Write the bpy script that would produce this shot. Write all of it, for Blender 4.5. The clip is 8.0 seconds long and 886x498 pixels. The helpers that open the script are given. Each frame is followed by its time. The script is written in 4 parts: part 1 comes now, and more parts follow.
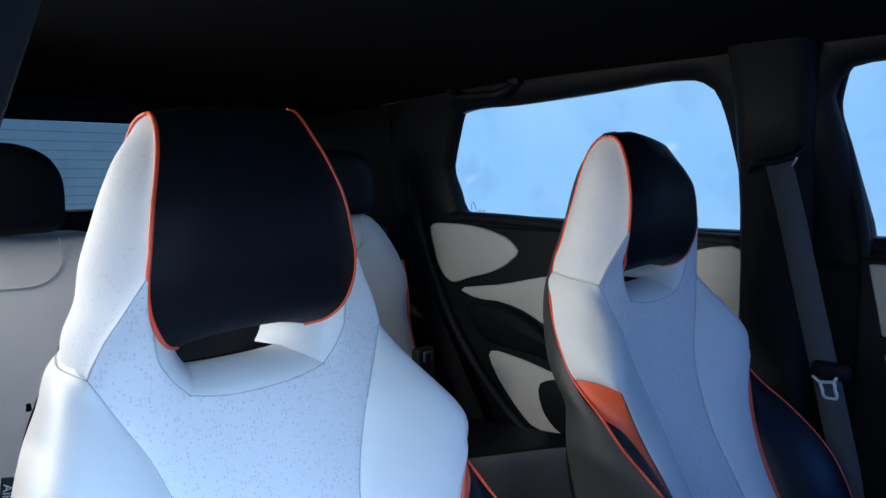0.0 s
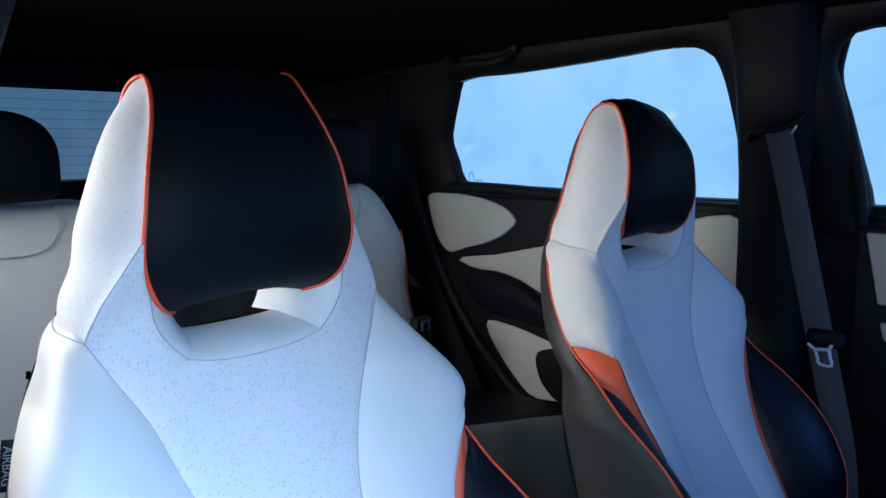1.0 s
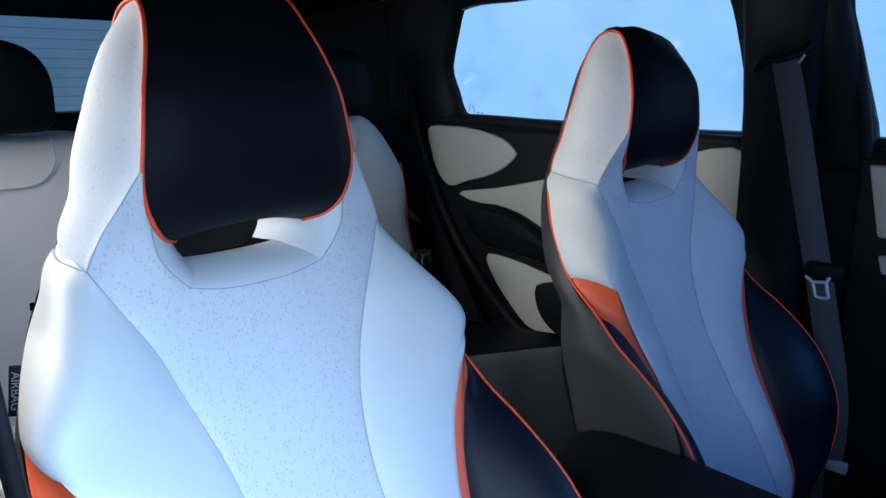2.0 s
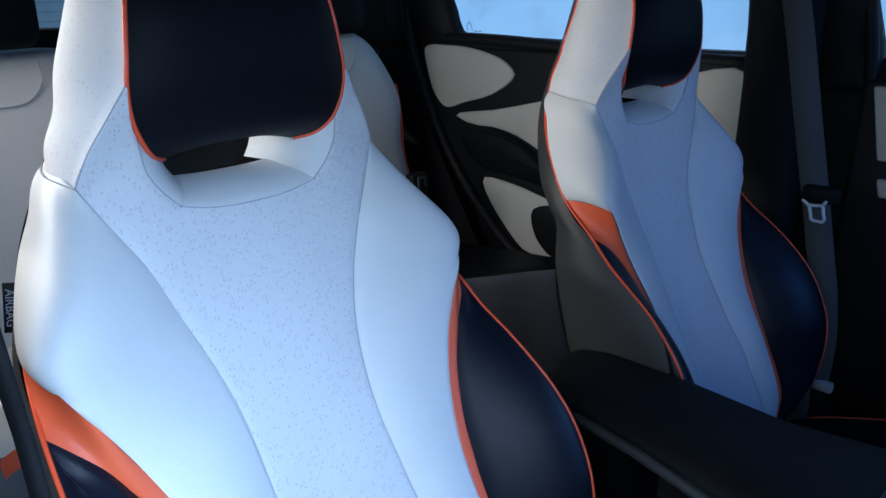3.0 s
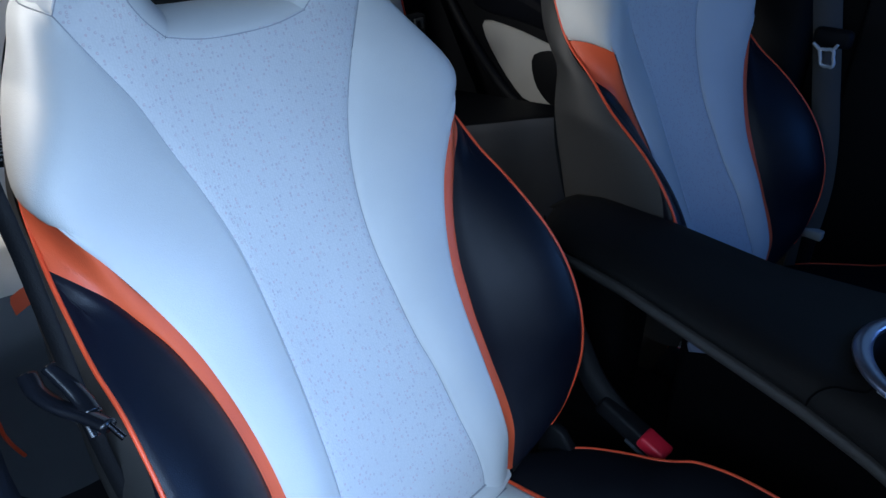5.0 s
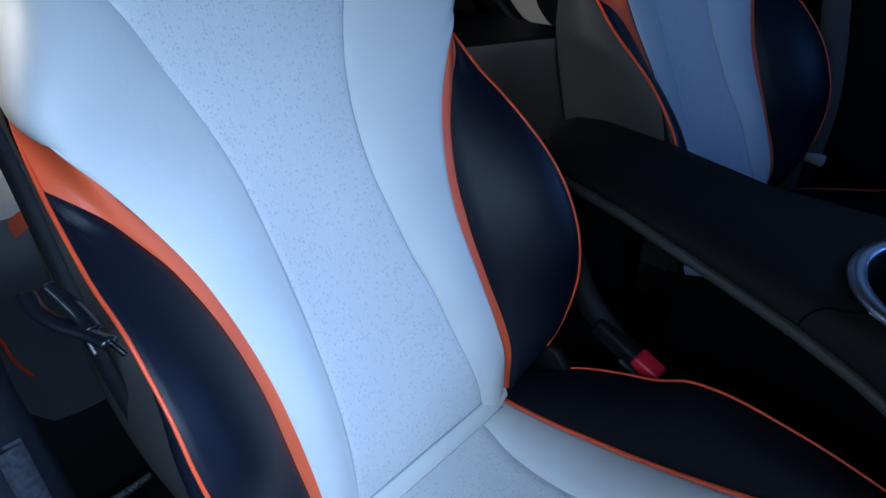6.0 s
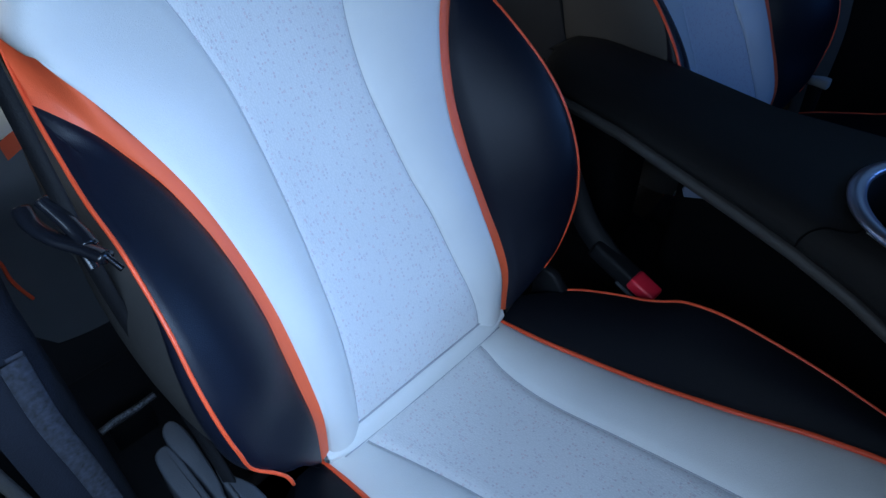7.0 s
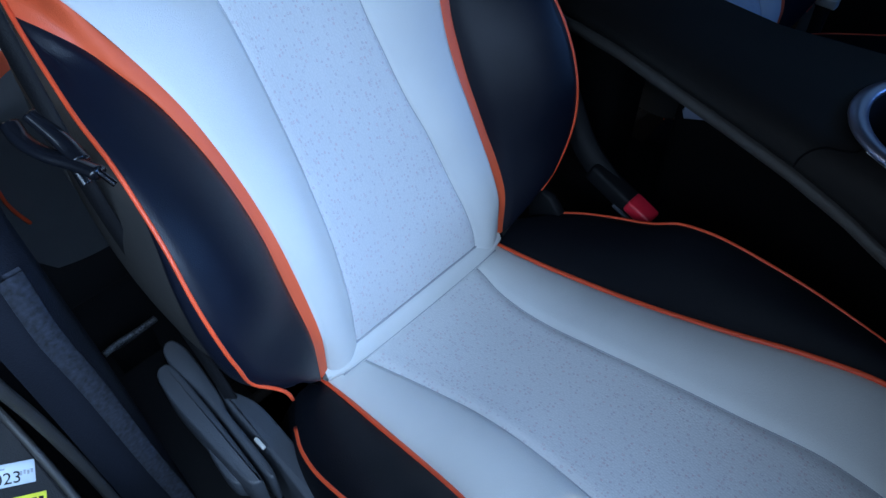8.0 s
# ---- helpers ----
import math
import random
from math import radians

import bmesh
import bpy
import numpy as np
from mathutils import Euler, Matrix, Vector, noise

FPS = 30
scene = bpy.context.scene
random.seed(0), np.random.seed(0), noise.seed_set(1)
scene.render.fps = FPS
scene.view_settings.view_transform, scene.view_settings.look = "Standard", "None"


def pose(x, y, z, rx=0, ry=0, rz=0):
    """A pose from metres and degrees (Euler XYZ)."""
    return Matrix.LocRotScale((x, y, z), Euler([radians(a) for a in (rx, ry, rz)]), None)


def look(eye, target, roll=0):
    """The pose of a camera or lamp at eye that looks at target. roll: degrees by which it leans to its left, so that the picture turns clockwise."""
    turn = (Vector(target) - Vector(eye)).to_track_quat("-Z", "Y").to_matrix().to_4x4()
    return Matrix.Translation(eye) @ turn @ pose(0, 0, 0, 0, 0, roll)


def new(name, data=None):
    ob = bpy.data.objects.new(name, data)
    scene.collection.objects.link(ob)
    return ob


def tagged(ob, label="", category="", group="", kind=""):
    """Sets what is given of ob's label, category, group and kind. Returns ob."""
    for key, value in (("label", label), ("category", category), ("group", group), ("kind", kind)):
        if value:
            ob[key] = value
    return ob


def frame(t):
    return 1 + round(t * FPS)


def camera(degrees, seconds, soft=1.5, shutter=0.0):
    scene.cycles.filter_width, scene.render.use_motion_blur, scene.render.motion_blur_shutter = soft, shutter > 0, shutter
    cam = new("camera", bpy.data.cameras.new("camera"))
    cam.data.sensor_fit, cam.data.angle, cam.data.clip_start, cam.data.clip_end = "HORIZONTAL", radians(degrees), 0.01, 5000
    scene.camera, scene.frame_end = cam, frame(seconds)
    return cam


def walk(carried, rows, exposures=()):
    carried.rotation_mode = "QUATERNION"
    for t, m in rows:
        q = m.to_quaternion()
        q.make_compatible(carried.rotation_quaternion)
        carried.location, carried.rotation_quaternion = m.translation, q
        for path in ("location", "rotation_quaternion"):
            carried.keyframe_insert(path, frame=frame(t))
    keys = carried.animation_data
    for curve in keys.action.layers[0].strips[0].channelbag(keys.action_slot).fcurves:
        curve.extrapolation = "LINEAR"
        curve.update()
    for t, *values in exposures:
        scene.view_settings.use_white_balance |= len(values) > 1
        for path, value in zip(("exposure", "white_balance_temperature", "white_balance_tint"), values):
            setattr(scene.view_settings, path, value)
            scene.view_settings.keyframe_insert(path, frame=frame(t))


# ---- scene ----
FOV = 63.55
cam = camera(FOV, 8.0)
# seconds, x, y, z, yaw, pitch, lean
PATH = [
    (0.0, -0.3580, -0.3667, 1.0203, -46.20, -5.94, -0.56),
    (0.5, -0.3588, -0.3678, 1.0181, -46.28, -6.26, -0.56),
    (1.0, -0.3568, -0.3672, 1.0130, -46.32, -8.14, -0.56),
    (1.5, -0.3573, -0.3655, 1.0093, -46.31, -10.61, -0.57),
    (2.8, -0.3537, -0.3662, 1.0020, -46.40, -17.98, -0.35),
    (3.0, -0.3522, -0.3669, 1.0002, -46.44, -19.23, -0.31),
    (3.5, -0.3512, -0.3679, 0.9951, -46.48, -22.09, -0.20),
    (4.0, -0.3521, -0.3688, 0.9910, -46.50, -25.01, -0.14),
    (4.5, -0.3527, -0.3696, 0.9874, -46.51, -27.92, -0.06),
    (5.8, -0.3521, -0.3735, 0.9804, -46.58, -35.37, 0.05),
    (6.0, -0.3523, -0.3738, 0.9788, -46.58, -36.53, 0.07),
    (6.5, -0.3538, -0.3753, 0.9725, -46.67, -39.20, 0.15),
    (7.0, -0.3545, -0.3781, 0.9684, -46.71, -42.04, 0.18),
    (7.5, -0.3560, -0.3805, 0.9641, -46.71, -44.83, 0.24),
    (8.0, -0.3572, -0.3854, 0.9597, -46.79, -47.48, 0.23),
]


def view(x, y, z, yaw, pitch, lean):
    yaw, pitch = radians(yaw), radians(pitch)
    ahead = Vector((-math.sin(yaw) * math.cos(pitch), math.cos(yaw) * math.cos(pitch), math.sin(pitch)))
    eye = Vector((x, y, z))
    return look(eye, eye + ahead, lean)


walk(cam, [(row[0], view(*row[1:])) for row in PATH],
     [(0.0, 0.07), (0.7, 0.12), (1.5, 0.17), (3.0, -0.11), (4.5, -0.37), (6.0, -0.49), (8.0, -0.47)])

# ---- light ----
world = bpy.data.worlds.new("sky")
scene.world = world
world.use_nodes = True
wn = world.node_tree
sky = wn.nodes.new("ShaderNodeTexSky")
sky.sky_type = "NISHITA"
sky.sun_disc = False
sky.sun_elevation = radians(32)
sky.sun_rotation = radians(344)
wn.links.new(sky.outputs["Color"], wn.nodes["Background"].inputs["Color"])
wn.nodes["Background"].inputs["Strength"].default_value = 0.09


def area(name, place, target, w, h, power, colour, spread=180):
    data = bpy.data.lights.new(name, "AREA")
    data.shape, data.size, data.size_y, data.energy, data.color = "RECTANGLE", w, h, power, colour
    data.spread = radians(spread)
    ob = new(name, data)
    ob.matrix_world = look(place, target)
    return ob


sun_data = bpy.data.lights.new("sun", "SUN")
sun_data.energy, sun_data.angle, sun_data.color = 2.0, radians(0.5), (1.0, 0.94, 0.86)
sun = new("sun", sun_data)
sun.matrix_world = look((0, 0, 0), (0.25, -0.85, -0.65))
area("windscreen_skylight", (0.85, -1.05, 1.10), (0.78, 0.2, 0.6), 0.50, 0.35, 0.96, (0.05, 0.26, 1.0), 84)
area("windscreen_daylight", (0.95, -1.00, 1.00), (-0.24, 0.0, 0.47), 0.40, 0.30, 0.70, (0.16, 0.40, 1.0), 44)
area("door_opening_daylight", (-0.62, -0.55, 1.05), (-0.20, 0.15, 0.75), 0.35, 0.45, 0.75, (0.44, 0.66, 1.0), 70)
area("open_door_daylight", (-0.36, -0.82, 1.16), (-0.35, 0.03, 0.50), 0.40, 0.36, 3.15, (0.42, 0.64, 1.0), 63)
area("door_daylight", (-0.80, -0.44, 1.02), (-0.24, 0.02, 0.42), 0.50, 0.55, 2.5, (0.47, 0.69, 1.0), 104)
area("rear_window_daylight", (-0.40, 0.76, 1.08), (0.30, 0.45, 0.80), 0.60, 0.22, 3.45, (0.98, 0.98, 0.97), 115)

# ---- materials ----
def material(name, colour, rough=0.5, metal=0.0, grain=0.0, scale=300.0, tint=0.12, spec=0.5, coords="Object", sheen=0.0):
    """A surface with broad colour variation, fine grain relief and uneven gloss."""
    m = bpy.data.materials.new(name)
    m.use_nodes = True
    t = m.node_tree
    b = t.nodes["Principled BSDF"]
    b.inputs["Metallic"].default_value = metal
    b.inputs["Specular IOR Level"].default_value = spec
    b.inputs["Sheen Weight"].default_value = sheen
    co = t.nodes.new("ShaderNodeTexCoord")
    broad = t.nodes.new("ShaderNodeTexNoise")
    broad.inputs["Scale"].default_value, broad.inputs["Detail"].default_value = 9.0, 5.0
    fine = t.nodes.new("ShaderNodeTexNoise")
    fine.inputs["Scale"].default_value, fine.inputs["Detail"].default_value = scale, 3.0
    t.links.new(co.outputs[coords], broad.inputs["Vector"])
    t.links.new(co.outputs[coords], fine.inputs["Vector"])
    ramp = t.nodes.new("ShaderNodeValToRGB")
    ramp.color_ramp.elements[0].position, ramp.color_ramp.elements[1].position = 0.3, 0.7
    ramp.color_ramp.elements[0].color = [c * (1 - tint) for c in colour] + [1]
    ramp.color_ramp.elements[1].color = [min(1, c * (1 + tint * 0.6)) for c in colour] + [1]
    t.links.new(broad.outputs["Fac"], ramp.inputs["Fac"])
    t.links.new(ramp.outputs["Color"], b.inputs["Base Color"])
    rr = t.nodes.new("ShaderNodeMapRange")
    rr.inputs["To Min"].default_value, rr.inputs["To Max"].default_value = rough * 0.85, min(1, rough * 1.15)
    t.links.new(fine.outputs["Fac"], rr.inputs["Value"])
    t.links.new(rr.outputs["Result"], b.inputs["Roughness"])
    if grain:
        cell = t.nodes.new("ShaderNodeTexVoronoi")
        cell.inputs["Scale"].default_value = scale * 1.6
        t.links.new(co.outputs[coords], cell.inputs["Vector"])
        add = t.nodes.new("ShaderNodeMath")
        add.operation = "ADD"
        t.links.new(fine.outputs["Fac"], add.inputs[0])
        t.links.new(cell.outputs["Distance"], add.inputs[1])
        bump = t.nodes.new("ShaderNodeBump")
        bump.inputs["Strength"].default_value, bump.inputs["Distance"].default_value = grain, 0.0006
        t.links.new(add.outputs["Value"], bump.inputs["Height"])
        t.links.new(bump.outputs["Normal"], b.inputs["Normal"])
    return m


WHITE_LEATHER = material("white_leather", (0.70, 0.70, 0.68), 0.42, grain=0.25, scale=700, tint=0.05)
BLACK_LEATHER = material("black_leather", (0.0045, 0.0055, 0.0085), 0.55, grain=0.3, scale=700, tint=0.2, spec=0.12)
NAVY_LEATHER = material("navy_leather", (0.0046, 0.0066, 0.0140), 0.42, grain=0.2, scale=700, tint=0.2, spec=0.25)
ORANGE_LEATHER = material("orange_leather", (0.86, 0.125, 0.045), 0.45, grain=0.25, scale=700, tint=0.06)
PIPING = material("orange_piping", (0.88, 0.095, 0.032), 0.45, tint=0.06)
SHELL = material("dark_grey_vinyl", (0.032, 0.031, 0.030), 0.5, grain=0.3, scale=600, tint=0.15)
BLACK_PLASTIC = material("black_plastic", (0.007, 0.0075, 0.009), 0.55, grain=0.4, scale=500, tint=0.2, spec=0.2)
GREY_PLASTIC = material("grey_plastic", (0.050, 0.057, 0.068), 0.42, grain=0.4, scale=500, tint=0.12)
CARPET = material("black_carpet", (0.010, 0.010, 0.012), 0.95, grain=1.0, scale=900, tint=0.3)
HEADLINER = material("black_headliner", (0.004, 0.0045, 0.0055), 0.95, grain=0.5, scale=900, tint=0.2, spec=0.08)
BELT = material("seat_belt_webbing", (0.092, 0.077, 0.062), 0.7, grain=0.5, scale=900, tint=0.1)
CREAM = material("cream_vinyl", (0.50, 0.485, 0.445), 0.5, grain=0.3, scale=600, tint=0.06)
CHROME = material("chrome", (0.85, 0.86, 0.88), 0.35, metal=1.0, tint=0.05)
DARK_CHROME = material("dark_chrome", (0.14, 0.15, 0.18), 0.22, metal=1.0, tint=0.05)
DARK_PLASTIC = material("dark_grey_plastic", (0.050, 0.048, 0.046), 0.5, grain=0.4, scale=500, tint=0.15, spec=0.3)
MATT_BLACK = material("matt_black", (0.003, 0.003, 0.0035), 0.9, grain=0.4, scale=500, tint=0.2, spec=0.04)
CUP_RIM = material("blue_grey_metal", (0.20, 0.23, 0.32), 0.33, metal=0.8, tint=0.08)
CONSOLE_SKIN = material("matt_black_skin", (0.0095, 0.0092, 0.0092), 0.62, grain=0.3, scale=600, tint=0.2, spec=0.14)
RED_PLASTIC = material("red_plastic", (0.75, 0.02, 0.045), 0.35, tint=0.08)
SEAM = material("seam_thread", (0.38, 0.39, 0.42), 0.7, tint=0.1)


def fabric_material(name, strength, share, knit_depth):
    """Light woven seat cloth with a fine knit and scattered small coral ring marks."""
    m = material(name, (0.71, 0.71, 0.71), 0.7, tint=0.04)
    t = m.node_tree
    b = t.nodes["Principled BSDF"]
    base = b.inputs["Base Color"].links[0].from_socket
    uv = t.nodes.new("ShaderNodeUVMap")

    def math_node(op, a, c=None):
        n = t.nodes.new("ShaderNodeMath")
        n.operation = op
        for i, v in enumerate((a, c)):
            if v is None:
                continue
            if isinstance(v, (int, float)):
                n.inputs[i].default_value = v
            else:
                t.links.new(v, n.inputs[i])
        return n.outputs[0]

    mark = t.nodes.new("ShaderNodeTexVoronoi")
    mark.inputs["Scale"].default_value, mark.inputs["Randomness"].default_value = 262.0, 0.5
    t.links.new(uv.outputs["UV"], mark.inputs["Vector"])
    ring = math_node("COMPARE", mark.outputs["Distance"], 0.29)
    ring.node.inputs[2].default_value = 0.10
    off = t.nodes.new("ShaderNodeVectorMath")
    off.operation = "SUBTRACT"
    t.links.new(uv.outputs["UV"], off.inputs[0])
    t.links.new(mark.outputs["Position"], off.inputs[1])
    axes = t.nodes.new("ShaderNodeSeparateXYZ")
    t.links.new(off.outputs["Vector"], axes.inputs["Vector"])
    half = math_node("LESS_THAN", axes.outputs["X"], 0.0008)
    split = t.nodes.new("ShaderNodeSeparateColor")
    t.links.new(mark.outputs["Color"], split.inputs["Color"])
    some = math_node("GREATER_THAN", split.outputs["Red"], 1 - share)
    runs = t.nodes.new("ShaderNodeMapping")
    runs.inputs["Scale"].default_value = (0.55, 1.0, 1.0)
    t.links.new(mark.outputs["Position"], runs.inputs["Vector"])
    cluster = t.nodes.new("ShaderNodeTexNoise")
    cluster.inputs["Scale"].default_value, cluster.inputs["Detail"].default_value = 190.0, 1.0
    t.links.new(runs.outputs["Vector"], cluster.inputs["Vector"])
    where = math_node("GREATER_THAN", cluster.outputs["Fac"], 0.488)
    mask = math_node("MULTIPLY", math_node("MULTIPLY", math_node("MULTIPLY", ring, half), some), where)
    hue = t.nodes.new("ShaderNodeMix")
    hue.data_type = "RGBA"
    t.links.new(split.outputs["Green"], hue.inputs["Factor"])
    hue.inputs["A"].default_value, hue.inputs["B"].default_value = (0.62, 0.37, 0.40, 1), (0.44, 0.40, 0.47, 1)
    mix = t.nodes.new("ShaderNodeMix")
    mix.data_type = "RGBA"
    t.links.new(math_node("MULTIPLY", mask, strength), mix.inputs["Factor"])
    t.links.new(base, mix.inputs["A"])
    t.links.new(hue.outputs["Result"], mix.inputs["B"])
    knit = t.nodes.new("ShaderNodeTexVoronoi")
    knit.inputs["Scale"].default_value, knit.inputs["Randomness"].default_value = 430.0, 0.55
    t.links.new(uv.outputs["UV"], knit.inputs["Vector"])
    weave = t.nodes.new("ShaderNodeMix")
    weave.data_type = "RGBA"
    t.links.new(math_node("MULTIPLY", knit.outputs["Distance"], knit_depth), weave.inputs["Factor"])
    t.links.new(mix.outputs["Result"], weave.inputs["A"])
    weave.inputs["B"].default_value = (0.36, 0.37, 0.40, 1)
    t.links.new(weave.outputs["Result"], b.inputs["Base Color"])
    bump = t.nodes.new("ShaderNodeBump")
    bump.inputs["Strength"].default_value, bump.inputs["Distance"].default_value = knit_depth * 2.0, 0.0008
    t.links.new(math_node("SUBTRACT", knit.outputs["Distance"], math_node("MULTIPLY", mask, 0.8)), bump.inputs["Height"])
    t.links.new(bump.outputs["Normal"], b.inputs["Normal"])
    return m


FABRIC = fabric_material("white_woven_fabric", 0.50, 0.60, 0.20)
# same cloth for the brightly lit headrest sides, its marks and knit washed out
WASHED_FABRIC = fabric_material("washed_out_woven_fabric", 0.26, 0.40, 0.08)

# ---- building tools ----
BASE = {}


def thing(name, place, label, category, group="", kind=""):
    """An Empty at a thing's base, to which its parts are tied."""
    ob = new(name)
    ob.empty_display_size = 0.05
    ob.location = place
    BASE[ob] = Vector(place)
    return tagged(ob, label, category, group, kind)


def part(name, bm, mat, parent=None, label="", smooth=True):
    """Links a bmesh, drawn in world places, as one mesh under a thing or part."""
    mesh = bpy.data.meshes.new(name)
    origin = BASE.get(parent, Vector((0, 0, 0)))
    bmesh.ops.translate(bm, verts=bm.verts, vec=-origin)
    bmesh.ops.recalc_face_normals(bm, faces=bm.faces) if smooth != "keep" else None
    bm.to_mesh(mesh)
    bm.free()
    for f in mesh.polygons:
        f.use_smooth = bool(smooth)
    mesh.materials.append(mat)
    ob = new(name, mesh)
    if parent is not None:
        ob.parent = parent
        BASE[ob] = origin
    if label:
        tagged(ob, label)
    return ob


def solo(name, bm, mat, label, category, group="", kind="", smooth=True):
    """A thing or piece of the setting that is one mesh."""
    ob = part(name, bm, mat, None, "", smooth)
    return tagged(ob, label, category, group, kind)


def curve(points):
    """A smooth curve through points, as a function of 0 to 1 (by length)."""
    p = np.array(points, float)
    s = np.r_[0, np.cumsum(np.linalg.norm(np.diff(p, axis=0), axis=1))]
    s /= s[-1]
    slope = np.zeros_like(p)
    d = np.diff(p, axis=0) / np.diff(s)[:, None]
    slope[0], slope[-1] = d[0], d[-1]
    h = np.diff(s)[:, None]
    slope[1:-1] = (d[:-1] * h[1:] + d[1:] * h[:-1]) / (h[:-1] + h[1:])

    def at(v):
        v = np.clip(np.asarray(v, float), 0, 1)
        i = np.clip(np.searchsorted(s, v, "right") - 1, 0, len(s) - 2)
        w = s[i + 1] - s[i]
        t = (v - s[i]) / w
        t, w = t[..., None], w[..., None]
        return ((2 * t**3 - 3 * t**2 + 1) * p[i] + (t**3 - 2 * t**2 + t) * w * slope[i]
                + (-2 * t**3 + 3 * t**2) * p[i + 1] + (t**3 - t**2) * w * slope[i + 1])
    return at


def flip(points, s):
    return [(x * s, y, z) for x, y, z in points]


def sheet(grid, closed=False, flat_uv=None):
    """A bmesh from a grid of places (rows x columns x 3), with UVs in metres."""
    g = np.asarray(grid, float)
    nv, nu = g.shape[:2]
    bm = bmesh.new()
    verts = [[bm.verts.new(g[j, i]) for i in range(nu)] for j in range(nv)]
    layer = bm.loops.layers.uv.new("UVMap")
    across = np.zeros((nv, nu))
    across[:, 1:] = np.cumsum(np.linalg.norm(np.diff(g, axis=1), axis=2), axis=1)
    across -= across[:, nu // 2:nu // 2 + 1]
    along = np.zeros((nv, nu))
    along[1:] = np.cumsum(np.linalg.norm(np.diff(g, axis=0), axis=2).mean(axis=1))[:, None]
    if flat_uv:
        across, along = g @ np.array(flat_uv[0], float), g @ np.array(flat_uv[1], float)
    for j in range(nv - 1):
        for i in range(nu if closed else nu - 1):
            k = (i + 1) % nu
            q = [(j, i), (j, k), (j + 1, k), (j + 1, i)]
            try:
                f = bm.faces.new([verts[a][b] for a, b in q])
            except ValueError:
                continue
            for loop, (a, b) in zip(f.loops, q):
                loop[layer].uv = (across[a, b], along[a, b])
    return bm


def crown(grid, height, groove=0.0, width=0.06, hint=(0, -1, 0), vgroove=False):
    """Pads a grid of places: bulges its middle and sinks its side edges into seams."""
    g = np.asarray(grid, float)
    nv, nu = g.shape[:2]
    du, dv = np.gradient(g, axis=1), np.gradient(g, axis=0)
    n = np.cross(du, dv)
    n /= np.linalg.norm(n, axis=2, keepdims=True) + 1e-9
    mean = n[nv // 2, nu // 2]
    if mean @ np.array(hint, float) < 0:
        n = -n
    u = np.linspace(0, 1, nu)[None, :, None]
    v = np.linspace(0, 1, nv)[:, None, None]
    lift = height * np.sin(np.pi * u) * (np.sin(np.pi * np.clip(v, 0.0, 1.0)) ** 0.35)
    rise = groove * (1 - np.exp(-((u / width) ** 2))) * (1 - np.exp(-(((1 - u) / width) ** 2)))
    if vgroove:
        rise = rise * (1 - np.exp(-((v / width) ** 2))) * (1 - np.exp(-(((1 - v) / width) ** 2)))
    return g + n * (lift + rise)


def ribbon(a, b, nu, nv, mid=None, tight=1.0):
    """The grid between two curves, through a middle one if given."""
    v = np.linspace(0, 1, nv)
    pa, pb = a(v), b(v)
    u = np.linspace(0, 1, nu)[None, :, None]
    if mid is None:
        return pa[:, None] * (1 - u) + pb[:, None] * u
    pm = mid(v)[:, None]
    return pa[:, None] * (2 * (u - 0.5) * (u - 1)) + pm * (4 * u * (1 - u)) + pb[:, None] * (2 * u * (u - 0.5))


def tube(points, radius, sides=8, steps=60, flat=1.0):
    """A round cord along a smooth curve."""
    at = curve(points)
    p = at(np.linspace(0, 1, steps))
    t = np.gradient(p, axis=0)
    t /= np.linalg.norm(t, axis=1, keepdims=True)
    up = np.array([0.3, 0.2, 0.93])
    rows = []
    for q, w in zip(p, t):
        a = np.cross(w, up)
        if np.linalg.norm(a) < 0.1:
            a = np.cross(w, (1, 0, 0))
        a /= np.linalg.norm(a)
        b = np.cross(w, a)
        rows.append([q + radius * (math.cos(k * math.tau / sides) * a + flat * math.sin(k * math.tau / sides) * b) for k in range(sides)])
    bm = sheet(rows, closed=True)
    bm.verts.ensure_lookup_table()
    bm.faces.new([bm.verts[k] for k in range(sides)])
    bm.faces.new([bm.verts[(steps - 1) * sides + k] for k in range(sides)])
    return bm


def block(x0, x1, y0, y1, z0, z1, bevel=0.004, segments=2):
    """A box with rounded edges."""
    bm = bmesh.new()
    bmesh.ops.create_cube(bm, size=1)
    for v in bm.verts:
        v.co = ((x0 + x1) / 2 + v.co.x * (x1 - x0), (y0 + y1) / 2 + v.co.y * (y1 - y0), (z0 + z1) / 2 + v.co.z * (z1 - z0))
    if bevel:
        bmesh.ops.bevel(bm, geom=bm.edges[:], offset=bevel, segments=segments, profile=0.5, affect="EDGES")
    return bm


def prism(outline, depth, bevel=0.003, segments=2):
    """A solid from a flat outline of places, pushed along depth, with softened rims."""
    bm = bmesh.new()
    low = [bm.verts.new(p) for p in outline]
    f = bm.faces.new(low)
    out = bmesh.ops.extrude_face_region(bm, geom=[f])
    bmesh.ops.translate(bm, verts=[v for v in out["geom"] if isinstance(v, bmesh.types.BMVert)], vec=depth)
    bmesh.ops.recalc_face_normals(bm, faces=bm.faces)
    if bevel:
        caps = [e for e in bm.edges if any(len(q.verts) > 4 for q in e.link_faces)]
        bmesh.ops.bevel(bm, geom=caps or bm.edges[:], offset=bevel, segments=segments, profile=0.5, affect="EDGES")
    return bm


